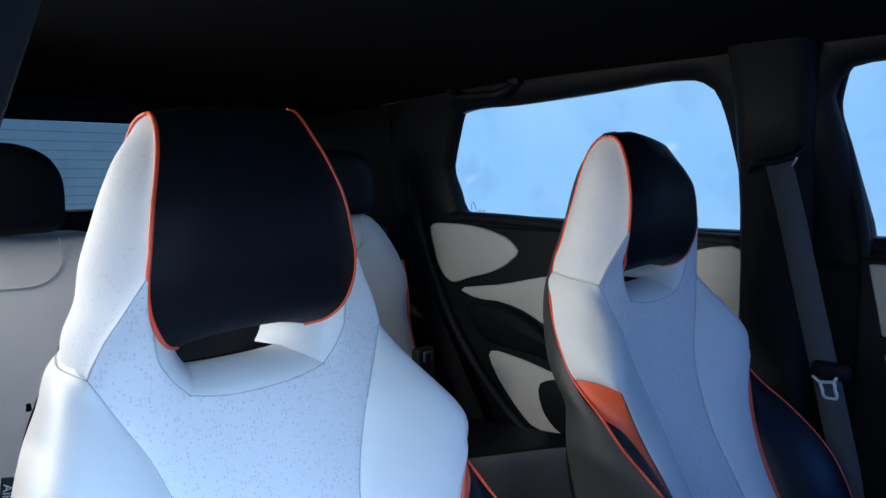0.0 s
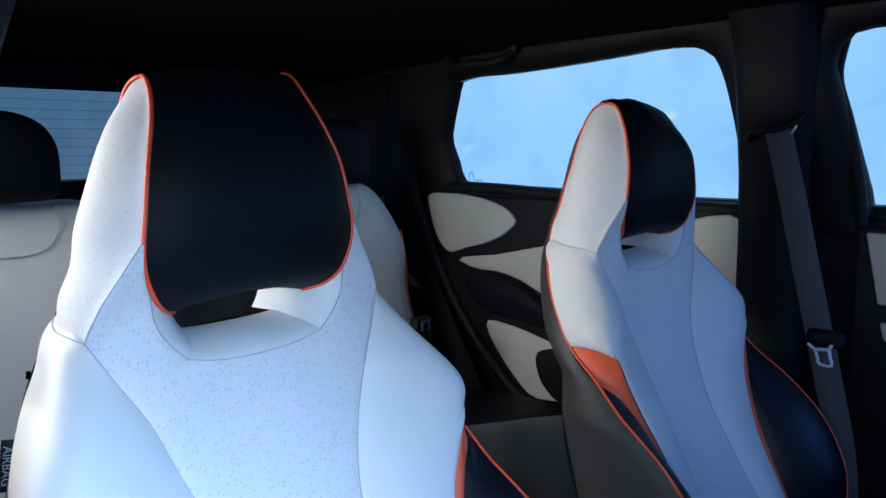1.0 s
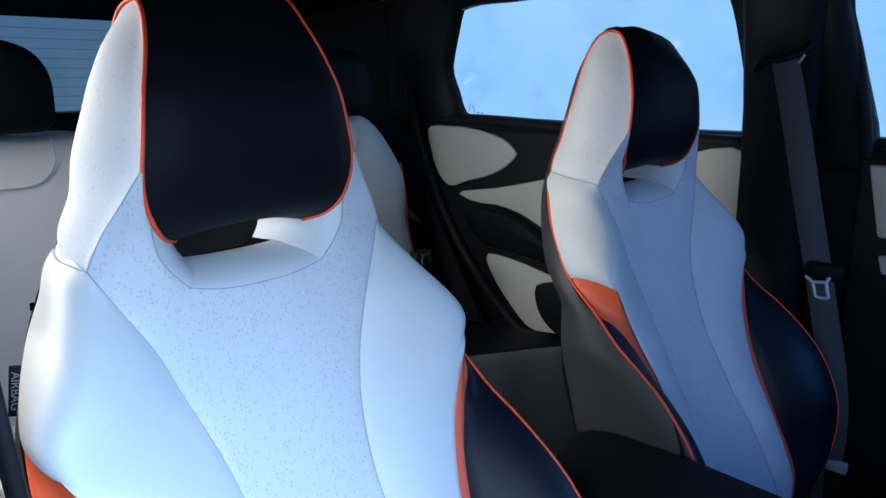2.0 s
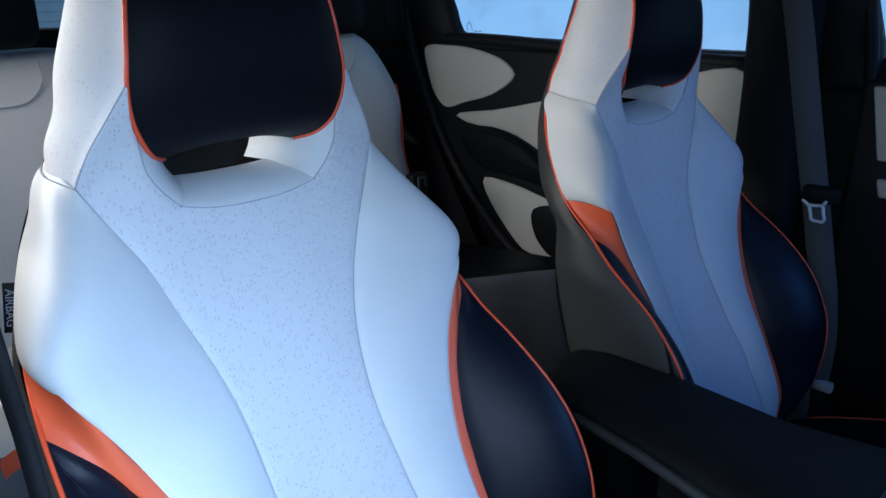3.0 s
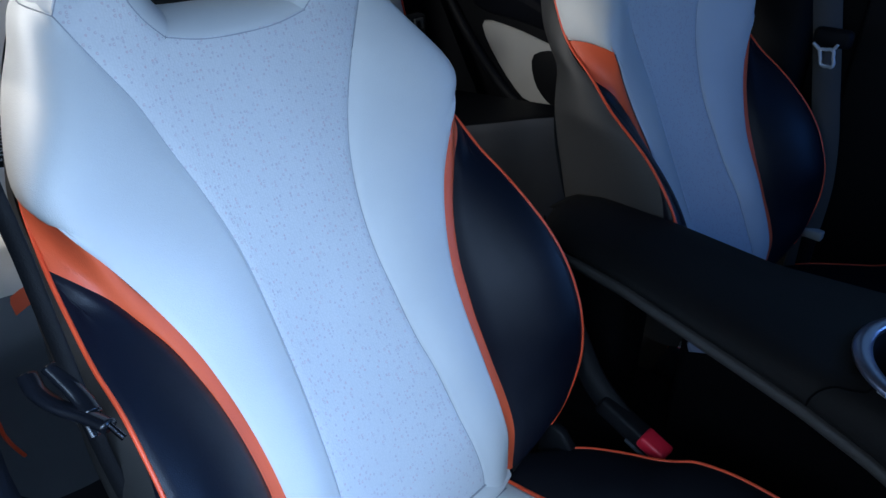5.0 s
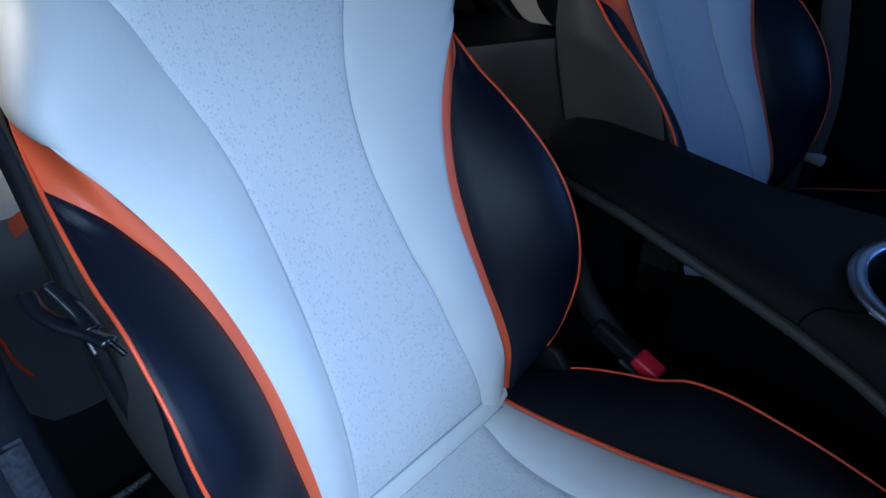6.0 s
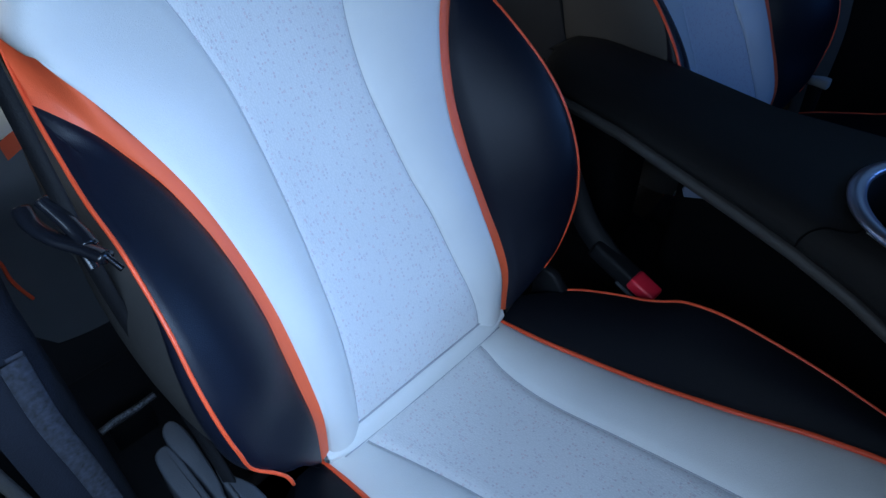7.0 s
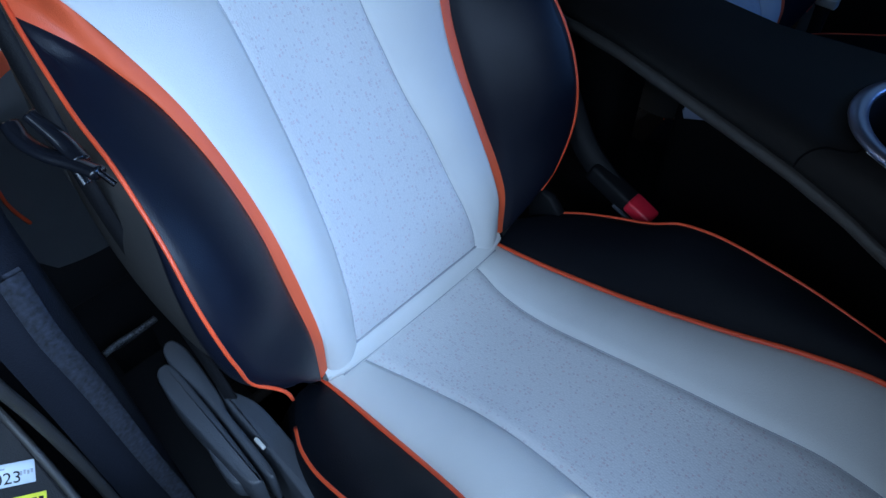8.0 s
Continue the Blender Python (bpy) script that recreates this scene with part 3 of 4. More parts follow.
    roll = [[(x, y + .003 * (x / .143) ** 4, z + .007 * (x / .143) ** 4 * (z < .31)) for x in np.linspace(-.141, .141, 25)] for y, z in curve([(0, .012, .3265), (0, -.006, .3270), (0, -.0165, .3230), (0, -.0225, .312), (0, -.0232, .299), (0, -.018, .290), (0, -.006, .284)])(np.linspace(0, 1, 16))[:, 1:]]
    for row in roll:
        for i, (x, y, z) in enumerate(row):
            f = max(0.0, (abs(x) - .112) / .025) ** 2
            row[i] = (x, y + (-.008 - y) * .30 * min(1, f), z + (.306 - z) * .30 * min(1, f))
    put("back_roll", roll, WHITE_LEATHER, "pale leather roll between back and cushion")
    # proud grey cord draws the shadow line of the crease above the roll
    cord("seam", [(-.133, -.0134, .3258), (0, -.0138, .3262), (.133, -.0134, .3258)], .0011, SEAM)
    cord("seam", [(-.125, -.0222, .3035), (0, -.0236, .3025), (.125, -.0222, .3035)], .0009, SEAM)
    for s in (-1, 1):
        a, b, c = curve(flip(c_seam, s)), curve(flip(c_pipe, s)), curve(flip(c_out, s))
        put("cushion_bolster", crown(ribbon(a, b, 16, 60), 0.007, 0.004, 0.05, (0, 0, 1)), WHITE_LEATHER)
        put("cushion_wing", crown(ribbon(b, c, 16, 60), 0.010, 0.003, 0.05, (0, 0, 1)), BLACK_LEATHER, "black leather cushion wing")
        low = curve(flip([(.20, .03, .20)] + [(x + .006, y, .20) for x, y, z in c_out[2:]], s))
        put("cushion_side", crown(ribbon(c, low, 10, 60), 0.012, 0.001, 0.05, (s, 0, 0)), BLACK_LEATHER)
        cord("seam", flip(c_seam, s), 0.0009, SEAM)
        cord("cushion_piping", [(x, y, z + .0020) for x, y, z in flip(c_pipe, s)], 0.0036, PIPING, "orange piping")
        cord("cushion_piping", flip(c_out[1:], s), 0.0020, PIPING, "orange piping")
    put("seat_pan", [[(x, y, .2) for x in (-.22, .22)] for y in (.08, -.54)], BLACK_PLASTIC)
    part("seat_frame", block(x0 - .20, x0 + .20, -.40 + dy, .10 + dy, .06, .20, .01), BLACK_PLASTIC, seat)
    for s in (-1, 1):
        part("seat_rail", block(x0 + s * .17 - .02, x0 + s * .17 + .02, -.50 + dy, .22 + dy, -.03, .06, .004), BLACK_PLASTIC, seat)
    return seat


near_seat = front_seat(0.0, 0.0)
turned = (Matrix.Translation((.6902, .0655, .5861)) @ Matrix.Rotation(-.0458, 4, "Z") @ Matrix.Rotation(.0054, 4, "Y") @ Matrix.Rotation(.0424, 4, "X")
          @ Matrix.Diagonal((.9604, 1.0251, 1.0140, 1)) @ Matrix.Translation((0, -.1, -.6)))
far_seat = front_seat(0.0, 0.0, True)
far_seat.matrix_world = turned @ Matrix.Translation((0, -.2, 0))
tagged(far_seat, "white leather bucket seat with orange piping beside the console")

# ---- car body ----
CX = 0.36                      # the car's middle line


def glass_material(name, tint, dirt):
    """Clear tinted glass with a film of dust and faint drip marks."""
    m = bpy.data.materials.new(name)
    m.use_nodes = True
    t = m.node_tree
    t.nodes.remove(t.nodes["Principled BSDF"])
    clear = t.nodes.new("ShaderNodeBsdfTransparent")
    clear.inputs["Color"].default_value = (*tint, 1)
    gloss = t.nodes.new("ShaderNodeBsdfGlossy")
    gloss.inputs["Roughness"].default_value = 0.22
    dust = t.nodes.new("ShaderNodeBsdfDiffuse")
    dust.inputs["Color"].default_value = (.05, .06, .07, 1)
    co = t.nodes.new("ShaderNodeTexCoord")
    n = t.nodes.new("ShaderNodeTexNoise")
    n.inputs["Scale"].default_value, n.inputs["Detail"].default_value = 7.0, 6.0
    ramp = t.nodes.new("ShaderNodeMapRange")
    ramp.inputs["From Min"].default_value, ramp.inputs["From Max"].default_value = 0.52, 0.80
    ramp.inputs["To Max"].default_value = dirt
    t.links.new(co.outputs["Object"], n.inputs["Vector"])
    t.links.new(n.outputs["Fac"], ramp.inputs["Value"])
    a, b = t.nodes.new("ShaderNodeMixShader"), t.nodes.new("ShaderNodeMixShader")
    a.inputs["Fac"].default_value = 0.02
    t.links.new(clear.outputs[0], a.inputs[1])
    t.links.new(gloss.outputs[0], a.inputs[2])
    t.links.new(ramp.outputs["Result"], b.inputs["Fac"])
    t.links.new(a.outputs[0], b.inputs[1])
    t.links.new(dust.outputs[0], b.inputs[2])
    t.links.new(b.outputs[0], t.nodes["Material Output"].inputs["Surface"])
    return m


GLASS = glass_material("car_glass", (.97, .985, 1.0), 0.09)
TINTED = glass_material("tinted_rear_glass", (.20, .22, .23), 0.3)
TRIM_CREAM = CREAM

solo("ground", sheet([[(x, y, -.45) for x in np.linspace(-300, 300, 3)] for y in np.linspace(-300, 300, 3)]),
     material("asphalt", (0.06, 0.06, 0.06), 0.9, grain=0.6, scale=60, tint=0.3), "grey asphalt ground under the car", "ground", kind="structure")
solo("floor", block(-.46, 1.18, -1.3, 1.6, -.10, -.03, .01), CARPET, "black carpeted car floor", "floor", kind="structure")
solo("ceiling", sheet([[(CX + (.64 + .03 * k * k) * k, y, 1.262 - .030 * k**4 - .05 * max(0, (y - .5)) ** 2) for k in np.linspace(-1, 1, 21)] for y in np.linspace(-.75, 1.75, 24)]),
     HEADLINER, "black headliner under the roof", "ceiling", kind="structure")


def side(x, z):
    """The lean of the body side above the belt line."""
    return x - .25 * max(0, z - .9)


def mirror(p, right):
    return (2 * CX - p[0], p[1], p[2]) if right else p


def window_frame(outline, y0, y1, z0, z1, right=False):
    """A door's upper part: a lining that surrounds a window opening."""
    loop = smooth_loop([(0, y, z) for y, z in outline], 80)
    cy, cz = (y0 + y1) / 2, (z0 + z1) / 2
    rows = []
    for p in loop:
        dy, dz = p.y - cy, p.z - cz
        k = min(((y1 - y0) / 2) / max(abs(dy), 1e-6), ((z1 - z0) / 2) / max(abs(dz), 1e-6))
        oy, oz = cy + dy * k, cz + dz * k
        iy, iz = p.y, p.z
        rows.append([mirror(q, right) for q in ((side(1.125, iz), iy, iz), (side(1.10, iz), iy, iz), (side(1.086, iz), iy + (oy - iy) * .06, iz + (oz - iz) * .06),
                     (side(1.075, iz + (oz - iz) * .3), iy + (oy - iy) * .3, iz + (oz - iz) * .3), (side(1.075, oz), oy, oz), (side(1.125, oz), oy, oz))])
    rows.append(rows[0])
    return sheet(rows)


REAR_OPENING = [(.900, 1.178), (.885, 1.181), (.72, 1.186), (.567, 1.192), (.42, 1.200), (.315, 1.205), (.262, 1.199), (.230, 1.179), (.214, 1.139), (.202, 1.08), (.192, 1.01), (.184, .93),
                (.183, .900), (.22, .897), (.40, .902), (.65, .910), (.90, .915), (.945, .917), (.952, .925), (.960, .97), (.972, 1.034), (.953, 1.08), (.922, 1.14), (.906, 1.17)]
FRONT_OPENING = [(-.95, 0.903), (-.60, 0.892), (-.25, 0.885), (-0.080, 0.883), (-0.050, 0.883), (-0.035, 0.936), (-0.022, 0.987), (-0.001, 1.076), (0.012, 1.125), (0.017, 1.149), (0.013, 1.171), (0.004, 1.186), (-0.007, 1.198), (-0.030, 1.203), (-0.061, 1.204),
                 (-.25, 1.206), (-.5, 1.200), (-.7, 1.165), (-.85, 1.04)]


def pane(outline, right=False):
    return prism([Vector(mirror((side(1.112, p.z), p.y, p.z), right)) for p in smooth_loop([(0, y, z) for y, z in outline], 80)], (.004 * (-1 if right else 1), 0, 0), 0)


solo("wall_left_rear", window_frame(REAR_OPENING, .10, 1.30, .872, 1.262), BLACK_PLASTIC, "black upper lining of the rear door", "car door", kind="structure")
solo("wall_left_front", window_frame(FRONT_OPENING, -1.25, .10, .842, 1.262), BLACK_PLASTIC, "black upper lining of the front door", "car door", kind="structure")
for nm, o in (("window_1", REAR_OPENING), ("window_2", FRONT_OPENING)):
    w = solo(nm, pane(o), GLASS, "slightly dusty side window glass", "window", kind="structure")
    w.visible_shadow = False
etched = material("etched_grey", (0.19, 0.30, 0.42), 0.6, tint=0.1)
mark = joined(tube([(side(1.1085, .932), .922, .922), (side(1.1085, .945), .921, .936), (side(1.1085, .948), .914, .945), (side(1.1085, .945), .907, .936), (side(1.1085, .932), .906, .922)], .0008, 6, 24),
              *[block(1.1070, 1.1085, .896 - .014 * k, .904 - .014 * k, .921, .9235, 0) for k in range(2)])
part("etched_mark", mark, etched, bpy.data.objects["window_1"], "small etched mark")
# belt-line ledges below the windows
solo("trim_rear", tube([(1.085, .18, .878), (1.085, .5, .889), (1.085, .95, .904), (1.085, 1.1, .900)], .016, 10, 30), BLACK_PLASTIC, "black belt-line ledge under the window", "trim", kind="structure")
solo("trim_front", tube([(1.085, -1.2, .885), (1.085, -.6, .873), (1.085, -.03, .868)], .016, 10, 30), BLACK_PLASTIC, "black belt-line ledge under the window", "trim", kind="structure")
# door skins and body side behind them
solo("wall_left", block(1.10, 1.15, -1.3, 1.7, -.1, .90, .004), BLACK_PLASTIC, "black inner side of the car body", "car body", kind="structure", smooth=False)


def rear_door_panel():
    d = thing("rear_door_panel", (1.09, .55, .0), "black rear door lining with cream inlays and armrest", "door panel")
    X = 1.07

    def plate(name, pts, x, depth, mat, label="", bev=.004):
        return part(name, bar([(x, y, z) for y, z in pts], (depth, 0, 0), bev), mat, d, label)

    part("panel", block(X, 1.098, .16, 1.06, .12, .885, .008, 3), BLACK_PLASTIC, d)
    plate("upper_inlay", [(1.045, .878), (.97, .887), (.89, .884), (.82, .872), (.765, .852), (.738, .825), (.765, .797), (.82, .768), (.90, .745), (.975, .728), (1.01, .76), (1.035, .82)],
          X - .006, .02, TRIM_CREAM, "cream teardrop inlay")
    plate("middle_inlay", [(.935, .706), (.80, .735), (.62, .777), (.40, .822), (.17, .858), (.165, .72), (.30, .67), (.48, .64), (.60, .625), (.66, .650), (.72, .675), (.80, .690), (.88, .690)],
          X - .004, .02, TRIM_CREAM, "cream swoosh inlay")
    part("armrest", bar([(X - .03, y, z) for y, z in ((.90, .672), (.80, .684), (.70, .660), (.62, .615), (.45, .59), (.25, .60), (.25, .56), (.50, .555), (.70, .575), (.85, .60))],
                        (.05, 0, 0), .010), BLACK_LEATHER, d, "black padded armrest")
    plate("lower_inlay", [(.83, .555), (.74, .552), (.63, .532), (.45, .50), (.30, .49), (.32, .37), (.50, .36), (.62, .375), (.70, .385), (.72, .40)],
          X - .004, .02, TRIM_CREAM, "cream lower inlay")
    plate("pocket_rim", [(.665, .50), (.63, .515), (.50, .50), (.35, .48), (.35, .38), (.50, .375), (.62, .395), (.655, .43)], X - .010, .01, BLACK_PLASTIC)
    return d


rear_door_panel()


def front_door_panel():
    d = thing("front_door_panel", (1.09, -.6, .0), "black front door lining with cream inlays", "door panel")
    part("panel", block(1.06, 1.098, -1.2, -.028, .12, .868, .008, 3), BLACK_PLASTIC, d)
    for name, pts, label in (("upper_inlay", ((-.045, .857), (-1.1, .857), (-1.1, .732), (-.071, .732)), "cream upper inlay"),
                             ("middle_inlay", ((-.076, .700), (-1.1, .690), (-1.1, .655), (-.084, .668)), "cream lower band")):
        part(name, prism([Vector((1.05, y, z)) for y, z in pts], (.02, 0, 0), .004), TRIM_CREAM, d, label)
    return d


front_door_panel()


PILLAR_GREY = material("pillar_grey_plastic", (0.009, 0.011, 0.017), 0.55, grain=0.4, scale=500, tint=0.15, spec=0.25)


def pillar(name, x_in, y0, y1, right, label, mat=None):
    """A pillar trim whose inner face follows x_in(z), standing across y0 to y1."""
    rows = []
    for z, x in x_in:
        lean = max(0, z - .9)
        a, b = y0 - .06 * lean, y1 - .02 * lean
        sec = [(x + .06, a - .01), (x + .02, a), (x + .006, a + .012), (x, a + .03), (x, b - .03), (x + .006, b - .010), (x + .02, b), (x + .06, b + .01)]
        rows.append([mirror((p, q, z), right) for p, q in sec])
    return solo(name, sheet(rows, closed=True), mat or BLACK_PLASTIC, label, "pillar trim", kind="structure")


LEFT_IN = [(-.03, 1.03), (.10, 1.03), (.30, 1.045), (.60, 1.052), (.85, 1.05), (.95, 1.04), (1.05, 1.015), (1.13, .992), (1.20, .968), (1.26, .93)]
pillar("pillar_left", LEFT_IN, .056, .185, False, "black centre pillar trim with belt slot")
NEAR_IN = [(-.03, 1.012), (.16, 1.016), (.31, 1.019), (.43, 1.022), (.60, 1.028), (.80, 1.018), (.95, .988), (1.05, .960), (1.106, .941), (1.20, .910), (1.26, .88)]
pillar("pillar_right", NEAR_IN, .055, .22, True, "dark grey centre pillar trim beside the open door", PILLAR_GREY)
# rear quarter and rear pillar
solo("pillar_rear_left", sheet([[(1.02 - .06 * max(0, z - .85) - .10 * k * k, 1.14 - .62 * max(0, .92 - z) + .55 * k, z) for k in np.linspace(0, 1, 8)] for z in np.linspace(.15, 1.25, 16)]),
     BLACK_PLASTIC, "black rear pillar trim", "pillar trim", kind="structure")
solo("trim_seal", tube([(1.062, 1.06, 1.25), (1.062, 1.11, 1.12), (1.062, 1.112, 1.0), (1.062, 1.085, .875), (1.062, 1.03, .74), (1.062, .965, .625), (1.062, .83, .464), (1.062, .72, .375), (1.062, .60, .33)], .014, 10, 60),
     BLACK_PLASTIC, "black rubber door seal", "door seal", kind="structure")
solo("trim_seal_front", tube([(1.055, .005, 1.22), (1.06, .02, 1.13), (1.068, .0, 1.05), (1.075, -.03, .90), (1.075, -.035, .6), (1.075, -.03, .2)], .011, 10, 60),
     BLACK_PLASTIC, "black rubber door seal", "door seal", kind="structure")
# grab handle over the rear window
gh = thing("grab_handle", (.975, .77, 1.24), "black folding grab handle on the headliner", "grab handle")
part("grip", tube([(.985, .88, 1.235), (.965, .86, 1.215), (.96, .78, 1.208), (.965, .70, 1.212), (.985, .68, 1.232)], .010, 8, 40), BLACK_PLASTIC, gh)
for y in (.88, .68):
    part("mount", block(.97, 1.0, y - .015, y + .015, 1.225, 1.25, .005), BLACK_PLASTIC, gh)

# right side of the body: door opening beside the camera, rear window
solo("sill", block(-.50, -.30, -1.25, 1.2, -.10, .05, .02, 3), BLACK_PLASTIC, "black plastic door sill", "door sill", kind="structure")
solo("wall_right_rear", window_frame(REAR_OPENING, .22, 1.30, .872, 1.262, True), BLACK_PLASTIC, "black upper lining of the rear door", "car door", kind="structure")
solo("wall_right", block(-.43, -.36, .20, 1.7, -.1, .90, .004), BLACK_PLASTIC, "black inner side of the rear door", "car body", kind="structure", smooth=False)
w = solo("window_3", pane(REAR_OPENING, True), GLASS, "slightly dusty side window glass", "window", kind="structure")
w.visible_shadow = False
solo("trim_front_right", tube([(-.25, .05, 1.235), (-.25, -.4, 1.235), (-.2, -.75, 1.22), (-.32, -1.15, .98)], .03, 10, 40), BLACK_PLASTIC, "black roof rail above the open door", "trim", kind="structure")
# tailgate
solo("wall_rear", block(-.3, 1.02, 1.52, 1.6, -.1, .94, .01), BLACK_PLASTIC, "black tailgate lining", "car body", kind="structure", smooth=False)
solo("parcel_shelf", block(-.20, .92, 1.06, 1.53, .86, .885, .008), CARPET, "black parcel shelf behind the bench", "shelf", kind="structure")
rw = solo("window_4", sheet([[(CX + .60 * k * (1 - .1 * (z - .9)), 1.56 - .35 * (z - .93) - .05 * k * k, z) for k in np.linspace(-1, 1, 15)] for z in np.linspace(.925, 1.155, 8)]), TINTED,
          "tinted rear window glass", "window", kind="structure")
rw.visible_shadow = False
for i in range(9):
    z = .955 + i * .022
    ob = part("heater_line", tube([(CX + .56 * k, 1.553 - .35 * (z - .93) - .05 * k * k, z) for k in (-1, -.5, 0, .5, 1)], .0004, 5, 24), BLACK_PLASTIC, rw)
solo("trim_tailgate", sheet([[(CX + .66 * k, 1.50 - .30 * (z - 1.15) + .02, z) for k in np.linspace(-1, 1, 9)] for z in (1.158, 1.20, 1.26)]), BLACK_PLASTIC, "black trim above the rear window", "trim", kind="structure")
# front end that closes the cabin
solo("wall_front", block(-.40, 1.12, -1.35, -.95, -.1, .84, .05, 3), BLACK_PLASTIC, "black dashboard", "dashboard", kind="structure")

# ---- distance outside: self-glowing blue sheets in place of the bright sky ----
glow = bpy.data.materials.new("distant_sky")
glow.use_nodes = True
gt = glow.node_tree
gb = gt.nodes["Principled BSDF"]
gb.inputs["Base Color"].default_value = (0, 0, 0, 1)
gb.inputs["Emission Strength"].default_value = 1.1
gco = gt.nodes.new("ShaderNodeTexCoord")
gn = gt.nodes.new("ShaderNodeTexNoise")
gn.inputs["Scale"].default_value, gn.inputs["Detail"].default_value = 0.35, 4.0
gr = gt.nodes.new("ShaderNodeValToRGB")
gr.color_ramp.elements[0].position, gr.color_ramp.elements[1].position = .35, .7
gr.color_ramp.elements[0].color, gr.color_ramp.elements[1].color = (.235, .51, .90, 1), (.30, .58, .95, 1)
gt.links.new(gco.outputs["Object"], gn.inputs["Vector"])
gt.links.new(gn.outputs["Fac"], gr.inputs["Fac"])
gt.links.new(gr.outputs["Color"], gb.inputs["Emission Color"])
solo("backdrop", sheet([[(14, y, z) for y in (-25, 60)] for z in (-.45, 16)]), glow, "self-glowing pale blue sheet in place of the sky", "backdrop", kind="structure")
solo("backdrop_rear", sheet([[(x, 30, z) for x in (-20, 13.9)] for z in (-.45, 16)]), glow, "self-glowing pale blue sheet in place of the sky", "backdrop", kind="structure")

# ---- centre console ----
def centre_console():
    con = thing("centre_console", (CX, -.3, -.03), "black padded centre console with a round metal cup holder", "car console")
    rows, low = [], []
    for y in np.linspace(.125, -.85, 60):
        f = max(0, min(1, (.125 - y) / .06))
        r = math.sqrt(1 - (1 - f) ** 2)
        left, right = .312 + .16 * max(y, -.45), .462 + .035 * max(0.0, min(1.0, (-.16 - y) / .12))
        c, h = (left + right) / 2, (right - left) / 2
        h *= .35 + .65 * r
        z = .532 - .014 * (1 - r) + .013 * max(0.0, min(1.0, (y + .28) / .25))
        b = float(np.interp(y, (-.85, -.38, -.334, -.268, -.2, -.126, -.04, .125), (.37, .468, .482, .494, .501, .507, .514, .514)))
        rows.append([(c - h + .012, y, b - .004), (c - h + .003, y, b), (c - h, y, b + .008), (c - h + .006, y, z - .018), (c - h + .016, y, z - .009), (c - h + .032, y, z - .003), (c - .015, y, z),
                     (c + .03, y, z), (c + h - .022, y, z - .003), (c + h - .005, y, z - .012), (c + h, y, b + .008), (c + h - .012, y, b - .004)])
        low.append([(c - h + .003, y, b - .002), (c - h - .0015, y, b - .0035), (c - h - .001, y, b - .014), (c - h + .012, y, b - .0175), (c + h - .012, y, b - .0175), (c + h + .001, y, b - .014), (c + h - .003, y, b - .002)])
    cx, cy = .366, -.371
    part("armrest", carved(capped(rows), drum(cx, cy, .40, .60, .083)), CONSOLE_SKIN, con, "black padded armrest skin")
    part("lower_band", carved(capped(low), drum(cx, cy, .40, .60, .083)), DARK_PLASTIC, con, "dark grey plastic rim")
    part("lid_seam", tube([(.2655, -.270, .500), (.264, -.272, .512), (.267, -.277, .522), (.274, -.286, .5275), (.2785, -.301, .5295), (.283, -.311, .531), (.292, -.314, .5325)], .0011, 6, 40), MATT_BLACK, con)
    part("bright_strip", tube([(.2885, -.318, .5325), (.283, -.330, .5325), (.275, -.350, .532)], .0012, 6, 20), CHROME, con, "thin bright metal strip")
    ring = [(cx + .0865 * math.cos(a), cy + .0865 * math.sin(a), .535) for a in np.linspace(0, math.tau, 49)]
    rim = part("cup_holder", tube(ring, .0095, 12, 96, .6), CUP_RIM, con, "blue-grey metal cup holder rim")
    well = [[(cx + r * math.cos(a), cy + r * math.sin(a), z) for a in np.linspace(0, math.tau, 49)] for r, z in ((.0835, .535), (.0815, .530), (.078, .45), (.074, .445), (.001, .445))]
    part("well", sheet(well), BLACK_PLASTIC, rim, "deep black cup well")
    part("console_base", block(.35, .47, -.85, -.10, -.03, .462, .02, 3), MATT_BLACK, con)
    part("console_foot", block(.31, .45, -.20, .16, -.03, .30, .02, 3), MATT_BLACK, con)
    part("rear_leg", block(.335, .425, -.03, .10, .28, .49, .02, 3), MATT_BLACK, con)
    return con


centre_console()


# black leather made greyer: the sheen of the cushion fronts is in this colour
SHEEN_LEATHER = material("black_leather_sheen", (0.105, 0.112, 0.125), 0.40, grain=0.3, scale=700, tint=0.15)

